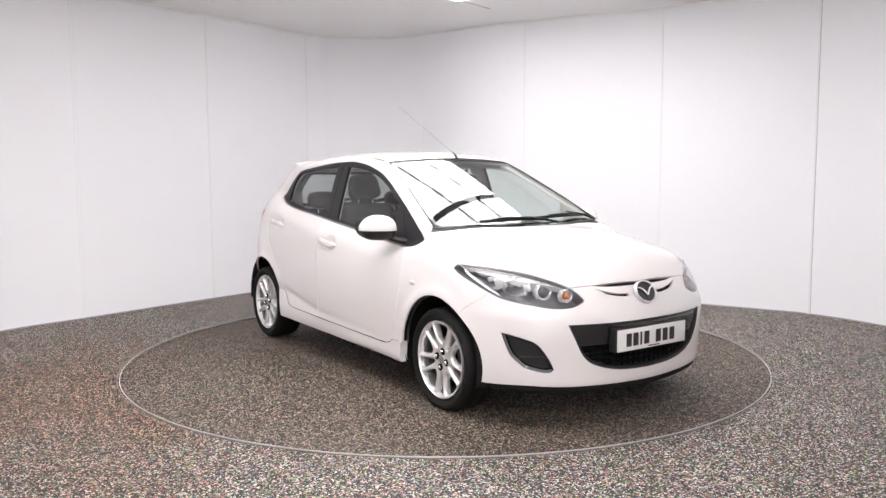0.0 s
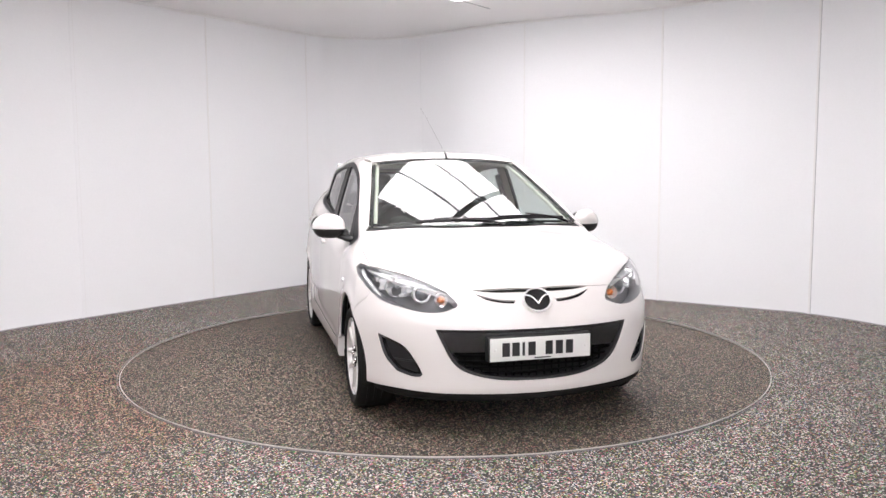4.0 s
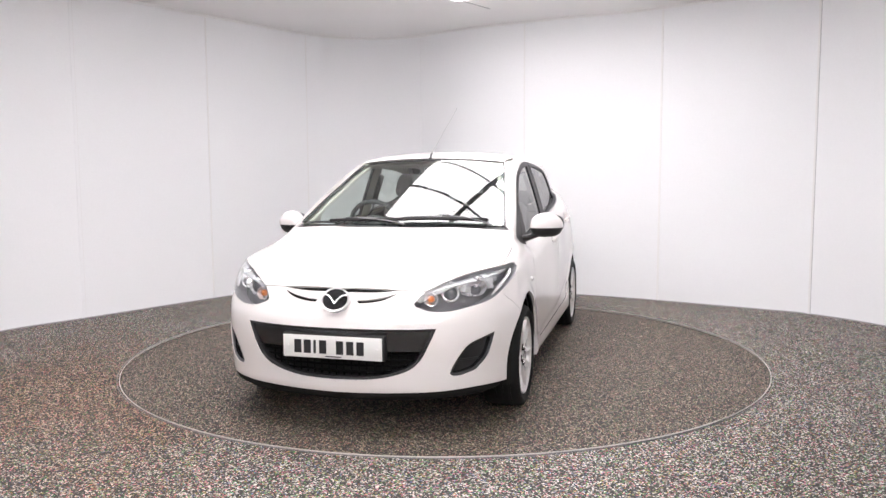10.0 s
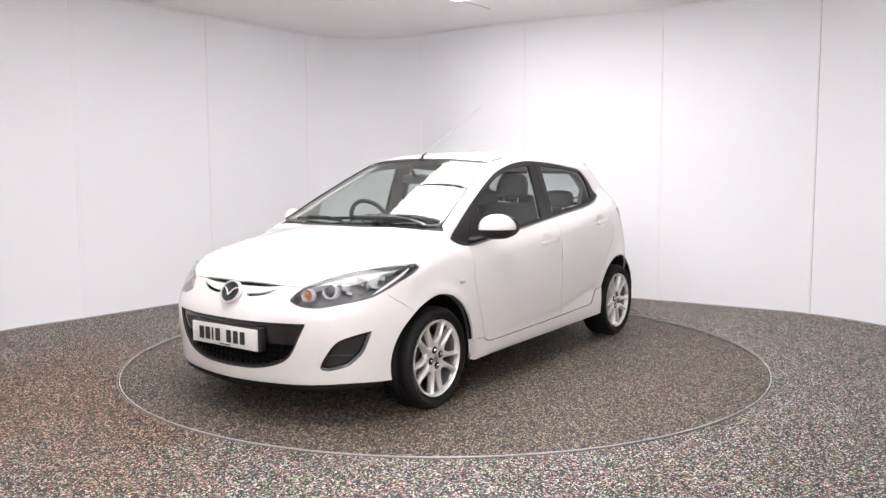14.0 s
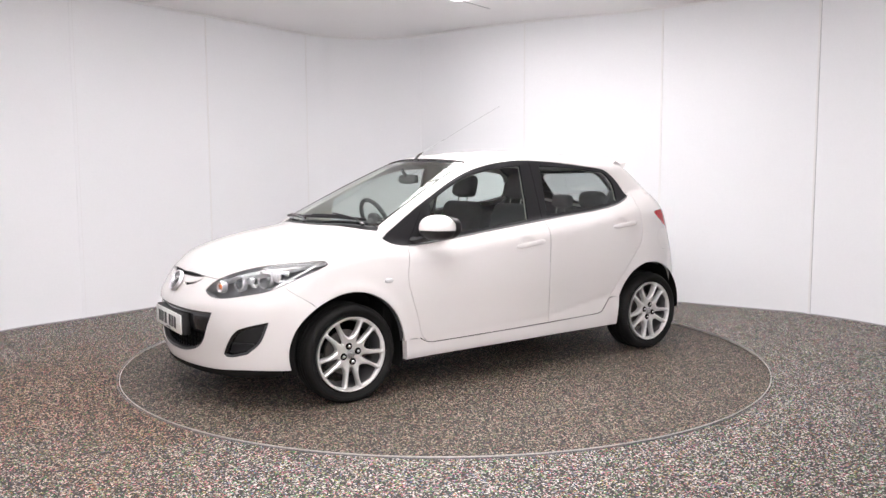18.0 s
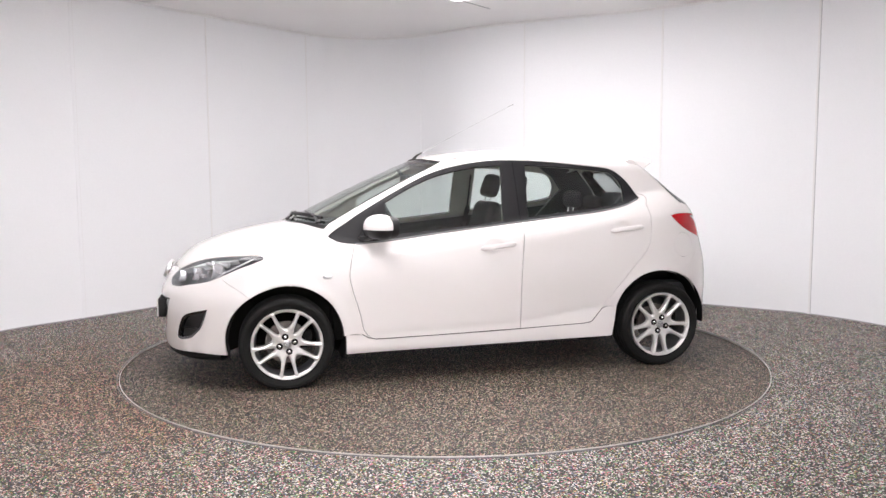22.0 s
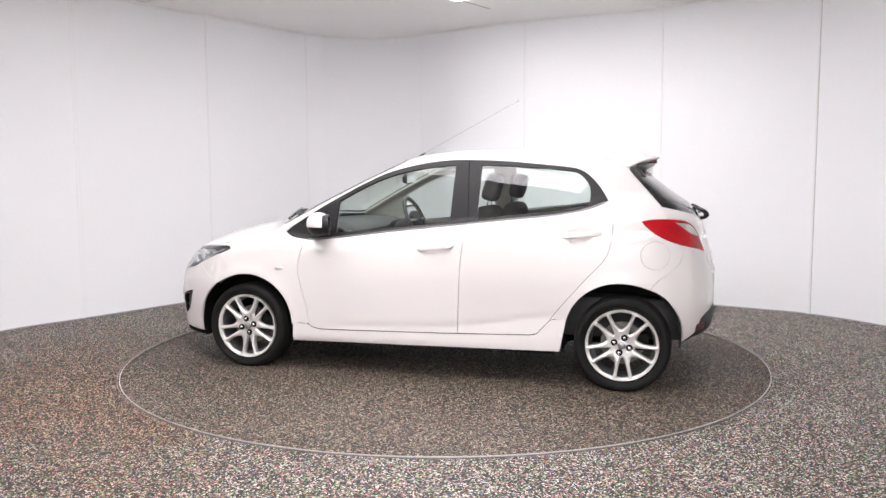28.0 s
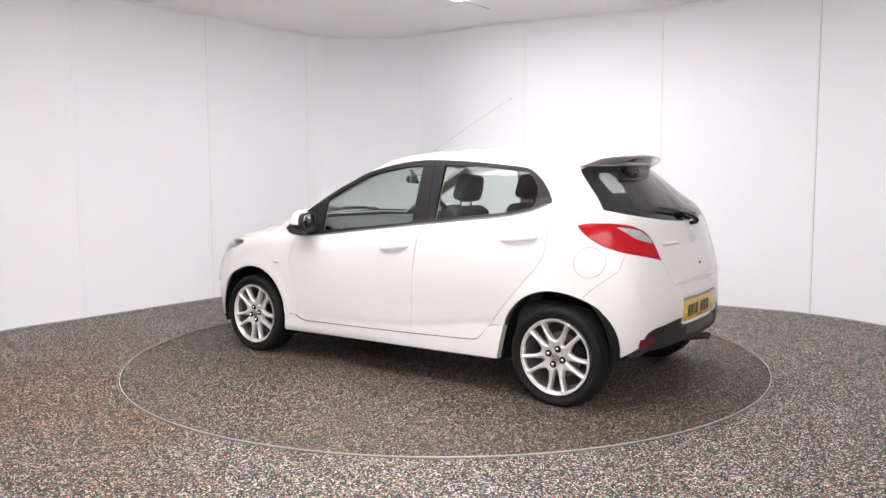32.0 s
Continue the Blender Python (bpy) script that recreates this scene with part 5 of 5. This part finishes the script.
            box(bm, -r[0], r[0], -r[1], r[1], -r[2], r[2], 0.006, 2, Matrix.Translation(Vector(c)) @ Matrix.Rotation(radians(-34), 4, "Z") @ Matrix.Rotation(radians(-14), 4, "Y"))
            bmesh.ops.scale(bm, vec=(1, sgn, 1), verts=bm.verts[:])
            part("reflector_step", bm, LAMPCHROME, hl)
        # slanting bright divider towards the outer end
        for a, b_, w in (((0.415, 0.725, 0.668), (0.185, 0.795, 0.792), 0.012),):
            t = np.linspace(0, 1, 16)[:, None]
            p = np.array(a) + (np.array(b_) - np.array(a)) * t
            q = unwrap(p)
            s = wrap(q[:, 0], q[:, 1])
            s = (s - slope(s) * 0.02) * flipm
            bm = bmesh.new()
            tube(bm, s, list(w * np.clip(np.sin(np.pi * (0.08 + 0.84 * t[:, 0])) + 0.2, 0.3, 1)), 8, 0.5)
            part("bright_fin", bm, CLEARLAMP, hl)


COVER = mat("satin_grey_plastic", (0.075, 0.073, 0.075), 0.35)
MESHBLACK = mat("grille_black", (0.004, 0.004, 0.0045), 0.9, spec=0.08)
GREYROD = mat("aerial_grey", (0.24, 0.24, 0.24), 0.6)
GLASSY = mat("projector_glass", (0.10, 0.11, 0.12), 0.05, coat=1.0)


def plate(name, m, colour, flip, label):
    """A number plate with dark bars."""
    ob = new(name)
    ob.parent = car
    ob.matrix_basis = m
    tagged(ob, label)
    bm = bmesh.new()
    box(bm, -0.262, 0.262, -0.004, 0.004, -0.0565, 0.0565, 0.0015)
    part("plate_sheet", bm, colour, ob)
    y = -0.0048
    for k, x in enumerate((-0.182, -0.131, -0.091, -0.048, 0.042, 0.096, 0.150)):
        bm = bmesh.new()
        w = 0.0065 if k == 2 else 0.019
        box(bm, x - w, x + w, y - 0.0008, y + 0.001, -0.034, 0.034)
        part("dark_bar", bm, INK, ob, smooth=False)
    bm = bmesh.new()
    box(bm, -0.035, 0.05, y - 0.0008, y + 0.001, -0.050, -0.044)
    part("dark_bar", bm, INK, ob, smooth=False)
    for x in (-0.235, 0.235):
        bm = bmesh.new()
        lathe(bm, [(0.001, -0.0085), (0.005, -0.0075), (0.006, -0.004)], 12, "Y", Matrix.Translation((x, 0, 0)))
        part("plate_screw", bm, PLATE_W, ob)
    return ob


def badge(m, r, dark, parent=None):
    ob = new("badge")
    ob.parent = car
    ob.matrix_basis = m
    tagged(ob, "oval chrome badge ring on a dark disc" if dark else "oval chrome badge ring")
    sq = Matrix.Diagonal((1.16, 1, 0.97, 1))
    bm = bmesh.new()
    prof = [(r - 0.15 * r, 0.004), (r - 0.13 * r, -0.006), (r - 0.03 * r, -0.008), (r, -0.002), (r, 0.012)]
    lathe(bm, prof, 44, "Y", sq)
    part("ring", bm, SILVER, ob, "polished chrome ring")
    if dark:
        bm = bmesh.new()
        lathe(bm, [(0.001, -0.003), (r * 0.86, -0.001), (r * 0.86, 0.01)], 44, "Y", sq)
        part("disc", bm, GLOSS, ob, "glossy black badge disc")
    for s in (1, -1):
        bm = bmesh.new()
        pts = [(s * r * 0.98, -0.006, r * 0.36), (s * r * 0.62, -0.009, r * 0.30), (s * r * 0.30, -0.010, r * 0.05), (0, -0.010, -r * 0.34)]
        tube(bm, curve(pts, 0.004), 0.062 * r, 8)
        part("wing_bar", bm, SILVER, ob)


def wipers():
    base = lambda y: -0.076 - 0.475 * np.asarray(y) ** 2
    for y0, y1, rise, arm in ((0.56, -0.06, 0.035, [(-0.222, 0.585), (-0.23, 0.52), (-0.185, 0.28)]), (0.05, -0.41, 0.016, [(-0.055, 0.11), (-0.085, 0.04), (-0.118, -0.20)])):
        ob = new("windscreen_wiper")
        ob.parent = car
        tagged(ob, "black windscreen wiper parked low on the glass")
        y = np.linspace(y0, y1, 26)
        x = base(y) - rise - 0.018 * np.sin(np.linspace(0, np.pi, 26))
        p = over(x, y)
        p = p + slope(p) * 0.015
        bm = bmesh.new()
        tube(bm, p, 0.0075, 6, 1.4)
        part("blade", bm, BLACK, ob)
        bm = bmesh.new()
        tube(bm, p[6:20] + np.array([0, 0, 0.012]), 0.0045, 6)
        part("blade_spine", bm, GLOSS, ob)
        q = curve(arm, 0.03)
        p = over(q[:, 0], q[:, 1])
        p = p + slope(p) * np.linspace(0.010, 0.032, len(p))[:, None]
        bm = bmesh.new()
        tube(bm, p, list(np.linspace(0.013, 0.007, len(p))), 8, 0.6)
        part("arm", bm, GLOSS, ob)
    ob = new("rear_wiper")
    ob.parent = car
    tagged(ob, "black rear wiper resting on the tailgate glass")
    y = np.linspace(0.31, -0.09, 18)
    z = np.linspace(1.075, 1.022, 18)
    p = meet(np.c_[0 * y, y, z], np.array([[-1.0, 0, 0]]), 3.5, 2.0)
    bm = bmesh.new()
    tube(bm, p + slope(p) * 0.018, list(np.linspace(0.006, 0.014, 18)), 8, 1.3)
    part("blade", bm, BLACK, ob)
    pts = [(-2.955, -0.02, 0.985), (-2.995, -0.025, 0.992), (-2.998, -0.005, 1.018), (-2.965, 0.05, 1.045), (-2.925, 0.14, 1.062)]
    bm = bmesh.new()
    tube(bm, curve(pts, 0.012), 0.019, 10, 0.7)
    part("arm", bm, GLOSS, ob)


def tail_bits():
    # small model bar, lock, handle lip, exhaust, reflectors
    bm = bmesh.new()
    y = np.linspace(0.43, 0.25, 10)
    p = meet(np.c_[0 * y, y, 0 * y + 0.886], np.array([[-1.0, 0, 0]]), 3.5, 2.0)
    tube(bm, p, 0.0065, 6, 1.5)
    part("badge_strip", bm, SILVER, car, "small chrome badge strip on the tailgate")
    bm = bmesh.new()
    p = meet(np.array([[0, 0.0, 0.752]]), np.array([[-1.0, 0, 0]]), 3.5, 2.0)[0]
    lathe(bm, [(0.001, p[0] - 0.003), (0.010, p[0] - 0.002), (0.011, p[0] + 0.004)], 14, "X", Matrix.Translation((0, 0, 0.752)))
    part("tailgate_lock", bm, DARK, car)
    y = np.linspace(-0.36, 0.36, 41)
    p = meet(np.c_[0 * y, y, 0 * y + 0.667], np.array([[-1.0, 0, 0]]), 3.5, 2.0)
    bm = bmesh.new()
    tube(bm, p + np.array([0.004, 0, 0]), 0.011, 8, 0.7)
    part("tailgate_lip", bm, PAINT, car)
    bm = bmesh.new()
    m = Matrix.Translation((-2.90, -0.25, 0.240)) @ Matrix.Rotation(radians(9), 4, "Y")
    lathe(bm, [(0.021, 0.25), (0.024, 0.0), (0.024, -0.13), (0.021, -0.132), (0.020, -0.08), (0.001, -0.07)], 24, "X", m)
    part("exhaust_tip", bm, RUST, car, "dull steel exhaust tip")
    for sgn in (1, -1):
        y = np.linspace(0.565, 0.655, 8)
        bm = bmesh.new()
        rows_ = []
        for z in (0.338, 0.35, 0.365, 0.378):
            p = meet(np.c_[0 * y, y + 0.15 * (0.36 - z), 0 * y + z], np.array([[-1.0, 0, 0]]), 3.5, 2.0)
            p = (p + slope(p) * 0.0025) * np.array([1, sgn, 1])
            rows_.append([bm.verts.new(v) for v in p])
        for a, b in zip(rows_, rows_[1:]):
            for i in range(7):
                bm.faces.new((a[i], a[i + 1], b[i + 1], b[i]))
        part("rear_reflector", bm, REDDIM, car, "dark red rear reflector")
    # grey cover below the plate
    bm = bmesh.new()
    y = np.linspace(-0.27, 0.27, 25)
    rows_ = []
    for z in (0.352, 0.362, 0.385, 0.405):
        p = meet(np.c_[0 * y, np.abs(y) * (0.88 + 1.2 * (z - 0.352)), 0 * y + z], np.array([[-1.0, 0, 0]]), 3.5, 2.0)
        p = p + slope(p) * 0.003
        rows_.append([bm.verts.new((q[0], math.copysign(q[1], k), q[2])) for q, k in zip(p, y)])
    for a, b in zip(rows_, rows_[1:]):
        for i in range(24):
            bm.faces.new((a[i], a[i + 1], b[i + 1], b[i]))
    part("valance_cover", bm, COVER, car, "satin grey cover below the rear plate")
    # aerial
    ob = new("aerial")
    ob.parent = car
    tagged(ob, "thin black roof aerial leaning back")
    bm = bmesh.new()
    tube(bm, [(-0.965, 0, 1.395), (-0.99, 0, 1.425), (-1.03, 0, 1.447)], [0.011, 0.0075, 0.004], 10)
    part("foot", bm, BLACK, ob)
    bm = bmesh.new()
    tube(bm, [(-1.02, 0, 1.440), (-1.37, 0, 1.625), (-1.72, 0, 1.805)], [0.0011, 0.0009, 0.0007], 6)
    part("rod", bm, GREYROD, ob)
    bm = bmesh.new()
    blob(bm, (-1.72, 0, 1.805), (0.0032, 0.0032, 0.0032), 2)
    part("tip", bm, BLACK, ob)


def nose_bits():
    gr = [o for o in car.children if o.name == "grille"][0]
    for z in (0.300, 0.330, 0.360, 0.390):
        half = {0.300: 0.31, 0.330: 0.36, 0.360: 0.395, 0.390: 0.42}[z]
        y = np.linspace(-half, half, 41)
        p = meet(np.c_[0 * y, np.abs(y), 0 * y + z], np.array([[1.0, 0, 0]]), 1.2, 0.0)
        p[:, 1] = y
        bm = bmesh.new()
        tube(bm, p - np.array([0.04, 0, 0]), 0.006, 6)
        part("slat", bm, MESHBLACK, gr)
    for y in np.linspace(-0.36, 0.36, 19):
        bm = bmesh.new()
        x = meet(np.array([[0, abs(y), 0.35]]), np.array([[1.0, 0, 0]]), 1.2, 0.0)[0][0] - 0.042
        zl = 0.272 + 0.35 * max(0, abs(y) - 0.2) ** 1.2
        box(bm, x - 0.004, x + 0.002, y - 0.003, y + 0.003, zl, 0.408)
        part("grille_rib", bm, MESHBLACK, gr, smooth=False)
    # smooth upper panel behind the plate
    bm = bmesh.new()
    y = np.linspace(-0.49, 0.49, 49)
    rows_ = []
    for z, s in ((0.405, 0.045), (0.41, 0.022), (0.47, 0.016), (0.52, 0.016), (0.528, 0.03)):
        lim = np.interp(z, [0.40, 0.528], [0.445, 0.498])
        yy = np.clip(y, -lim, lim)
        p = meet(np.c_[0 * y, np.abs(yy), 0 * y + z], np.array([[1.0, 0, 0]]), 1.2, 0.0)
        rows_.append([bm.verts.new((a - s, b, z)) for a, b in zip(p[:, 0], yy)])
    for a, b in zip(rows_, rows_[1:]):
        for i in range(len(y) - 1):
            bm.faces.new((a[i], a[i + 1], b[i + 1], b[i]))
    part("grille_panel", bm, GLOSS, gr, "smooth black upper grille panel")
    bm = bmesh.new()
    box(bm, 0.735, 0.782, -0.272, 0.272, 0.368, 0.492, 0.006)
    part("plate_holder", bm, BLACK, car)
    for sgn in (1, -1):
        y = np.linspace(0.59, 0.70, 14)
        p = meet(np.c_[0 * y, y, 0.352 + 0.0 * y], np.array([[1.0, 0, 0]]), 1.2, 0.0)
        p = (p - slope(p) * 0.034) * np.array([1, sgn, 1])
        bm = bmesh.new()
        tube(bm, p, 0.012, 8, 0.5)
        part("fog_blank_rib", bm, BLACK, car)


skirts()
lip()
spoiler()
door_mirrors()
handles()
belts()
lamp_insides()
wipers()
tail_bits()
nose_bits()
plate("front_number_plate", pose(0.787, 0, 0.428, 0, 0, 90), PLATE_W, 1, "white front number plate on the dark grille")
plate("rear_number_plate", pose(-3.034, 0, 0.485, 3, 0, -90), PLATE_Y, -1, "yellow rear number plate on the white bumper")
badge(pose(0.736, 0, 0.660, -27, 0, 90), 0.066, True)
badge(pose(-2.983, 0, 0.916, -19, 0, -90), 0.046, False)


# ---- inside the car ----
def seat(x, y):
    ob = new("front_seat")
    ob.parent = car
    ob.matrix_basis = pose(x, y, 0.30)
    tagged(ob, "black fabric front seat with a head restraint")
    bm = bmesh.new()
    box(bm, -0.25, 0.27, -0.24, 0.24, 0.0, 0.24, 0.06, 3)
    part("cushion", bm, SEAT, ob)
    bm = bmesh.new()
    box(bm, -0.065, 0.065, -0.235, 0.235, 0.0, 0.62, 0.055, 3)
    for v in bm.verts:
        v.co.y *= 1 - 0.28 * max(0, v.co.z - 0.25)
    bmesh.ops.transform(bm, verts=bm.verts[:], matrix=Matrix.Translation((-0.25, 0, 0.18)) @ Matrix.Rotation(radians(-17), 4, "Y"))
    part("backrest", bm, SEAT, ob)
    top = Matrix.Translation((-0.25, 0, 0.18)) @ Matrix.Rotation(radians(-17), 4, "Y")
    bm = bmesh.new()
    blob(bm, (0.03, 0, 0.742), (0.05, 0.122, 0.092), 4.2)
    for v in bm.verts:
        v.co.y *= 1 + 1.3 * (0.725 - v.co.z)
    bmesh.ops.transform(bm, verts=bm.verts[:], matrix=top)
    part("head_restraint", bm, SEAT, ob, "black padded head restraint")
    for s in (1, -1):
        bm = bmesh.new()
        tube(bm, [top @ Vector((0.02, s * 0.06, 0.58)), top @ Vector((0.03, s * 0.06, 0.69))], 0.006, 8)
        part("restraint_post", bm, CHROME, ob)


def cabin():
    seat(-1.18, 0.36)
    seat(-1.225, -0.36)
    ob = new("rear_bench")
    ob.parent = car
    tagged(ob, "black fabric rear bench seat")
    bm = bmesh.new()
    box(bm, -2.15, -1.68, -0.62, 0.62, 0.26, 0.52, 0.05, 3)
    part("cushion", bm, SEAT, ob)
    bm = bmesh.new()
    box(bm, -0.06, 0.06, -0.60, 0.60, 0.0, 0.56, 0.045, 3, Matrix.Translation((-2.14, 0, 0.44)) @ Matrix.Rotation(radians(-22), 4, "Y"))
    part("backrest", bm, SEAT, ob)
    for y in (0.36, 0.02, -0.36):
        bm = bmesh.new()
        blob(bm, (-2.36, y, 1.085 if y != 0.02 else 1.068), (0.05, 0.13 if y != 0.02 else 0.105, 0.07 if y != 0.02 else 0.055), 3.0)
        part("head_restraint", bm, SEAT, ob, "black padded head restraint")
        for s in (1, -1):
            bm = bmesh.new()
            tube(bm, [(-2.335, y + 0.05 * s, 0.95), (-2.355, y + 0.05 * s, 1.06)], 0.006, 8)
            part("restraint_post", bm, CHROME, ob)
    # clips in the wheel arch liners
    for sgn in (1, -1):
        for name, at, size, material in (("liner_clip", (-0.036, sgn * 0.76, 0.612), 0.009, CLEARLAMP), ("liner_plug", (-2.467, sgn * 0.755, 0.632), 0.018, GLOSS)):
            bm = bmesh.new()
            blob(bm, at, (size, size * 1.2, size), 2.2, seg=16, rings_=10)
            part(name, bm, material, car)
    # trim round the rear corner of the cabin
    for sgn in (1, -1):
        bm = bmesh.new()
        ring = [(-2.13, 0.92), (-2.66, 0.92), (-2.62, 1.15), (-2.45, 1.33), (-2.12, 1.352), (-2.26, 1.26), (-2.34, 1.16), (-2.27, 1.085)]
        lo = [bm.verts.new((x, sgn * (0.60 - 0.28 * (z - 1.0)), z)) for x, z in ring]
        hi = [bm.verts.new((x, sgn * (0.635 - 0.28 * (z - 1.0)), z)) for x, z in ring]
        bm.faces.new(lo)
        bm.faces.new(hi[::-1])
        for i in range(len(ring)):
            j = (i + 1) % len(ring)
            bm.faces.new((lo[i], lo[j], hi[j], hi[i]))
        part("corner_trim", bm, DASH, car, "dark grey trim on the rear pillar", smooth=False)
    bm = bmesh.new()
    box(bm, -2.80, -2.40, -0.56, 0.56, 0.90, 0.925, 0.008)
    part("parcel_shelf", bm, DASH, car, "dark grey parcel shelf")

    dash = new("dashboard")
    dash.parent = car
    tagged(dash, "dark grey moulded dashboard")
    bm = bmesh.new()
    ys = np.linspace(-0.66, 0.66, 45)
    rings = []
    for y in ys:
        hood = 0.035 * math.exp(-((y + 0.36) / 0.16) ** 4)
        base = -0.16 - 0.40 * y * y
        prof = [(base + 0.055, 0.948), (base - 0.02, 0.955), (base - 0.16, 0.952), (-0.56, 0.935 + hood * 0.6), (-0.64, 0.925 + hood), (-0.68, 0.895 + hood), (-0.66, 0.82), (-0.70, 0.74), (-0.66, 0.62), (-0.45, 0.58), (-0.34, 0.60), (-0.34, 0.90)]
        rings.append([bm.verts.new((a, y, b)) for a, b in prof])
    for p, q in zip(rings, rings[1:]):
        for i in range(len(p) - 1):
            bm.faces.new((p[i], p[i + 1], q[i + 1], q[i]))
    part("dash_top", bm, DASH, dash, angle=60)
    for y in (0.58, 0.12, -0.12, -0.58):
        bm = bmesh.new()
        lathe(bm, [(0.034, 0.006), (0.042, 0.004), (0.044, -0.01), (0.036, -0.008), (0.03, -0.02), (0.001, -0.02)], 28, "X", Matrix.Translation((-0.668, y, 0.865)) @ Matrix.Rotation(math.pi, 4, "Z"))
        part("air_vent", bm, SATIN if abs(y) > 0.3 else GLOSS, dash, "round air vent")
    bm = bmesh.new()
    box(bm, -0.72, -0.60, -0.15, 0.15, 0.50, 0.82, 0.03)
    part("centre_console", bm, GLOSS, dash)
    bm = bmesh.new()
    tube(bm, [(-0.80, -0.05, 0.62), (-0.82, -0.05, 0.72), (-0.83, -0.05, 0.76)], [0.03, 0.014, 0.026], 12)
    part("gear_lever", bm, GLOSS, dash)

    wheel_ob = new("steering_wheel")
    wheel_ob.parent = car
    tagged(wheel_ob, "black three-spoke steering wheel")
    m = Matrix.Translation((-0.84, -0.36, 0.935)) @ Matrix.Rotation(radians(-66), 4, "Y")
    bm = bmesh.new()
    lathe(bm, [(0.182 + 0.016 * math.cos(a), 0.016 * math.sin(a)) for a in np.linspace(0, 2 * math.pi, 13)], 48, "Z", m)
    part("rim", bm, DASH, wheel_ob)
    bm = bmesh.new()
    blob(bm, (0, 0, 0.0), (0.075, 0.085, 0.03), 2.6)
    bmesh.ops.transform(bm, verts=bm.verts[:], matrix=m)
    part("hub", bm, DASH, wheel_ob)
    for a in (90, -90, 180):
        bm = bmesh.new()
        c, s = math.cos(radians(a)), math.sin(radians(a))
        tube(bm, [m @ Vector((0.05 * c, 0.05 * s, 0.0)), m @ Vector((0.178 * c, 0.178 * s, 0.0))], [0.03, 0.018], 8, 0.4)
        part("spoke", bm, SATIN, wheel_ob)
    bm = bmesh.new()
    tube(bm, [m @ Vector((0, 0, -0.01)), m @ Vector((0, 0, -0.2))], 0.05, 10)
    part("column", bm, DASH, wheel_ob)

    ob = new("rear_view_mirror")
    ob.parent = car
    tagged(ob, "black rear-view mirror hung from the windscreen")
    bm = bmesh.new()
    blob(bm, (-0.90, 0, 1.255), (0.022, 0.115, 0.034), 3.0)
    part("shell", bm, DASH, ob)
    bm = bmesh.new()
    box(bm, -0.926, -0.921, -0.105, 0.105, 1.228, 1.282)
    part("glass", bm, MIRROR, ob, smooth=False)
    bm = bmesh.new()
    tube(bm, [(-0.89, 0, 1.27), (-0.86, 0, 1.31), (-0.85, 0, 1.325)], 0.012, 8)
    part("stalk", bm, DASH, ob)
    for y in (0.33, -0.33):
        bm = bmesh.new()
        box(bm, -1.16, -1.02, y - 0.19, y + 0.19, 1.352, 1.366, 0.005)
        bmesh.ops.rotate(bm, cent=(-1.02, y, 1.35), matrix=Matrix.Rotation(radians(-8), 3, "Y"), verts=bm.verts[:])
        part("sun_visor", bm, LINER, car, "pale grey folded sun visor")
    for sgn in (1, -1):
        bm = bmesh.new()
        t = np.linspace(0, 1, 10)
        p = surf(-1.56 + 0.02 * t, 1.30 - 0.85 * t, -0.05) * np.array([1, sgn, 1])
        tube(bm, p, 0.022, 6, 0.15)
        part("seat_belt", bm, SEAT, car, "black seat belt on the centre pillar")


cabin()

# the body rides a little higher on its wheels
STANCE = Matrix.Translation((0.0069, -0.0092, 0.0108)) @ Matrix.Diagonal((0.9971, 0.9982, 0.9902, 1))
for ob in car.children:
    if not ob.name.startswith("wheel"):
        ob.matrix_basis = STANCE @ ob.matrix_basis


# ---- motion ----
SPIN = [(0, -55.24), (2, -65.05), (4, -75.0), (6, -85.05), (8, -95.15), (10, -105.28), (12, -115.42), (14, -125.55), (16, -135.68), (18, -145.83), (20, -155.93), (22, -165.95), (24, -175.95), (26, -185.84), (28, -195.72), (30, -205.62), (32, -215.53)]
PIVOT = Matrix.Translation((1.175, -0.031, 0.0))


def motions():
    walk(car, [(t, Matrix.Rotation(radians(a), 4, "Z") @ PIVOT) for t, a in SPIN])
    walk(stage, [(t, Matrix.Rotation(radians(a), 4, "Z")) for t, a in SPIN])


motions()
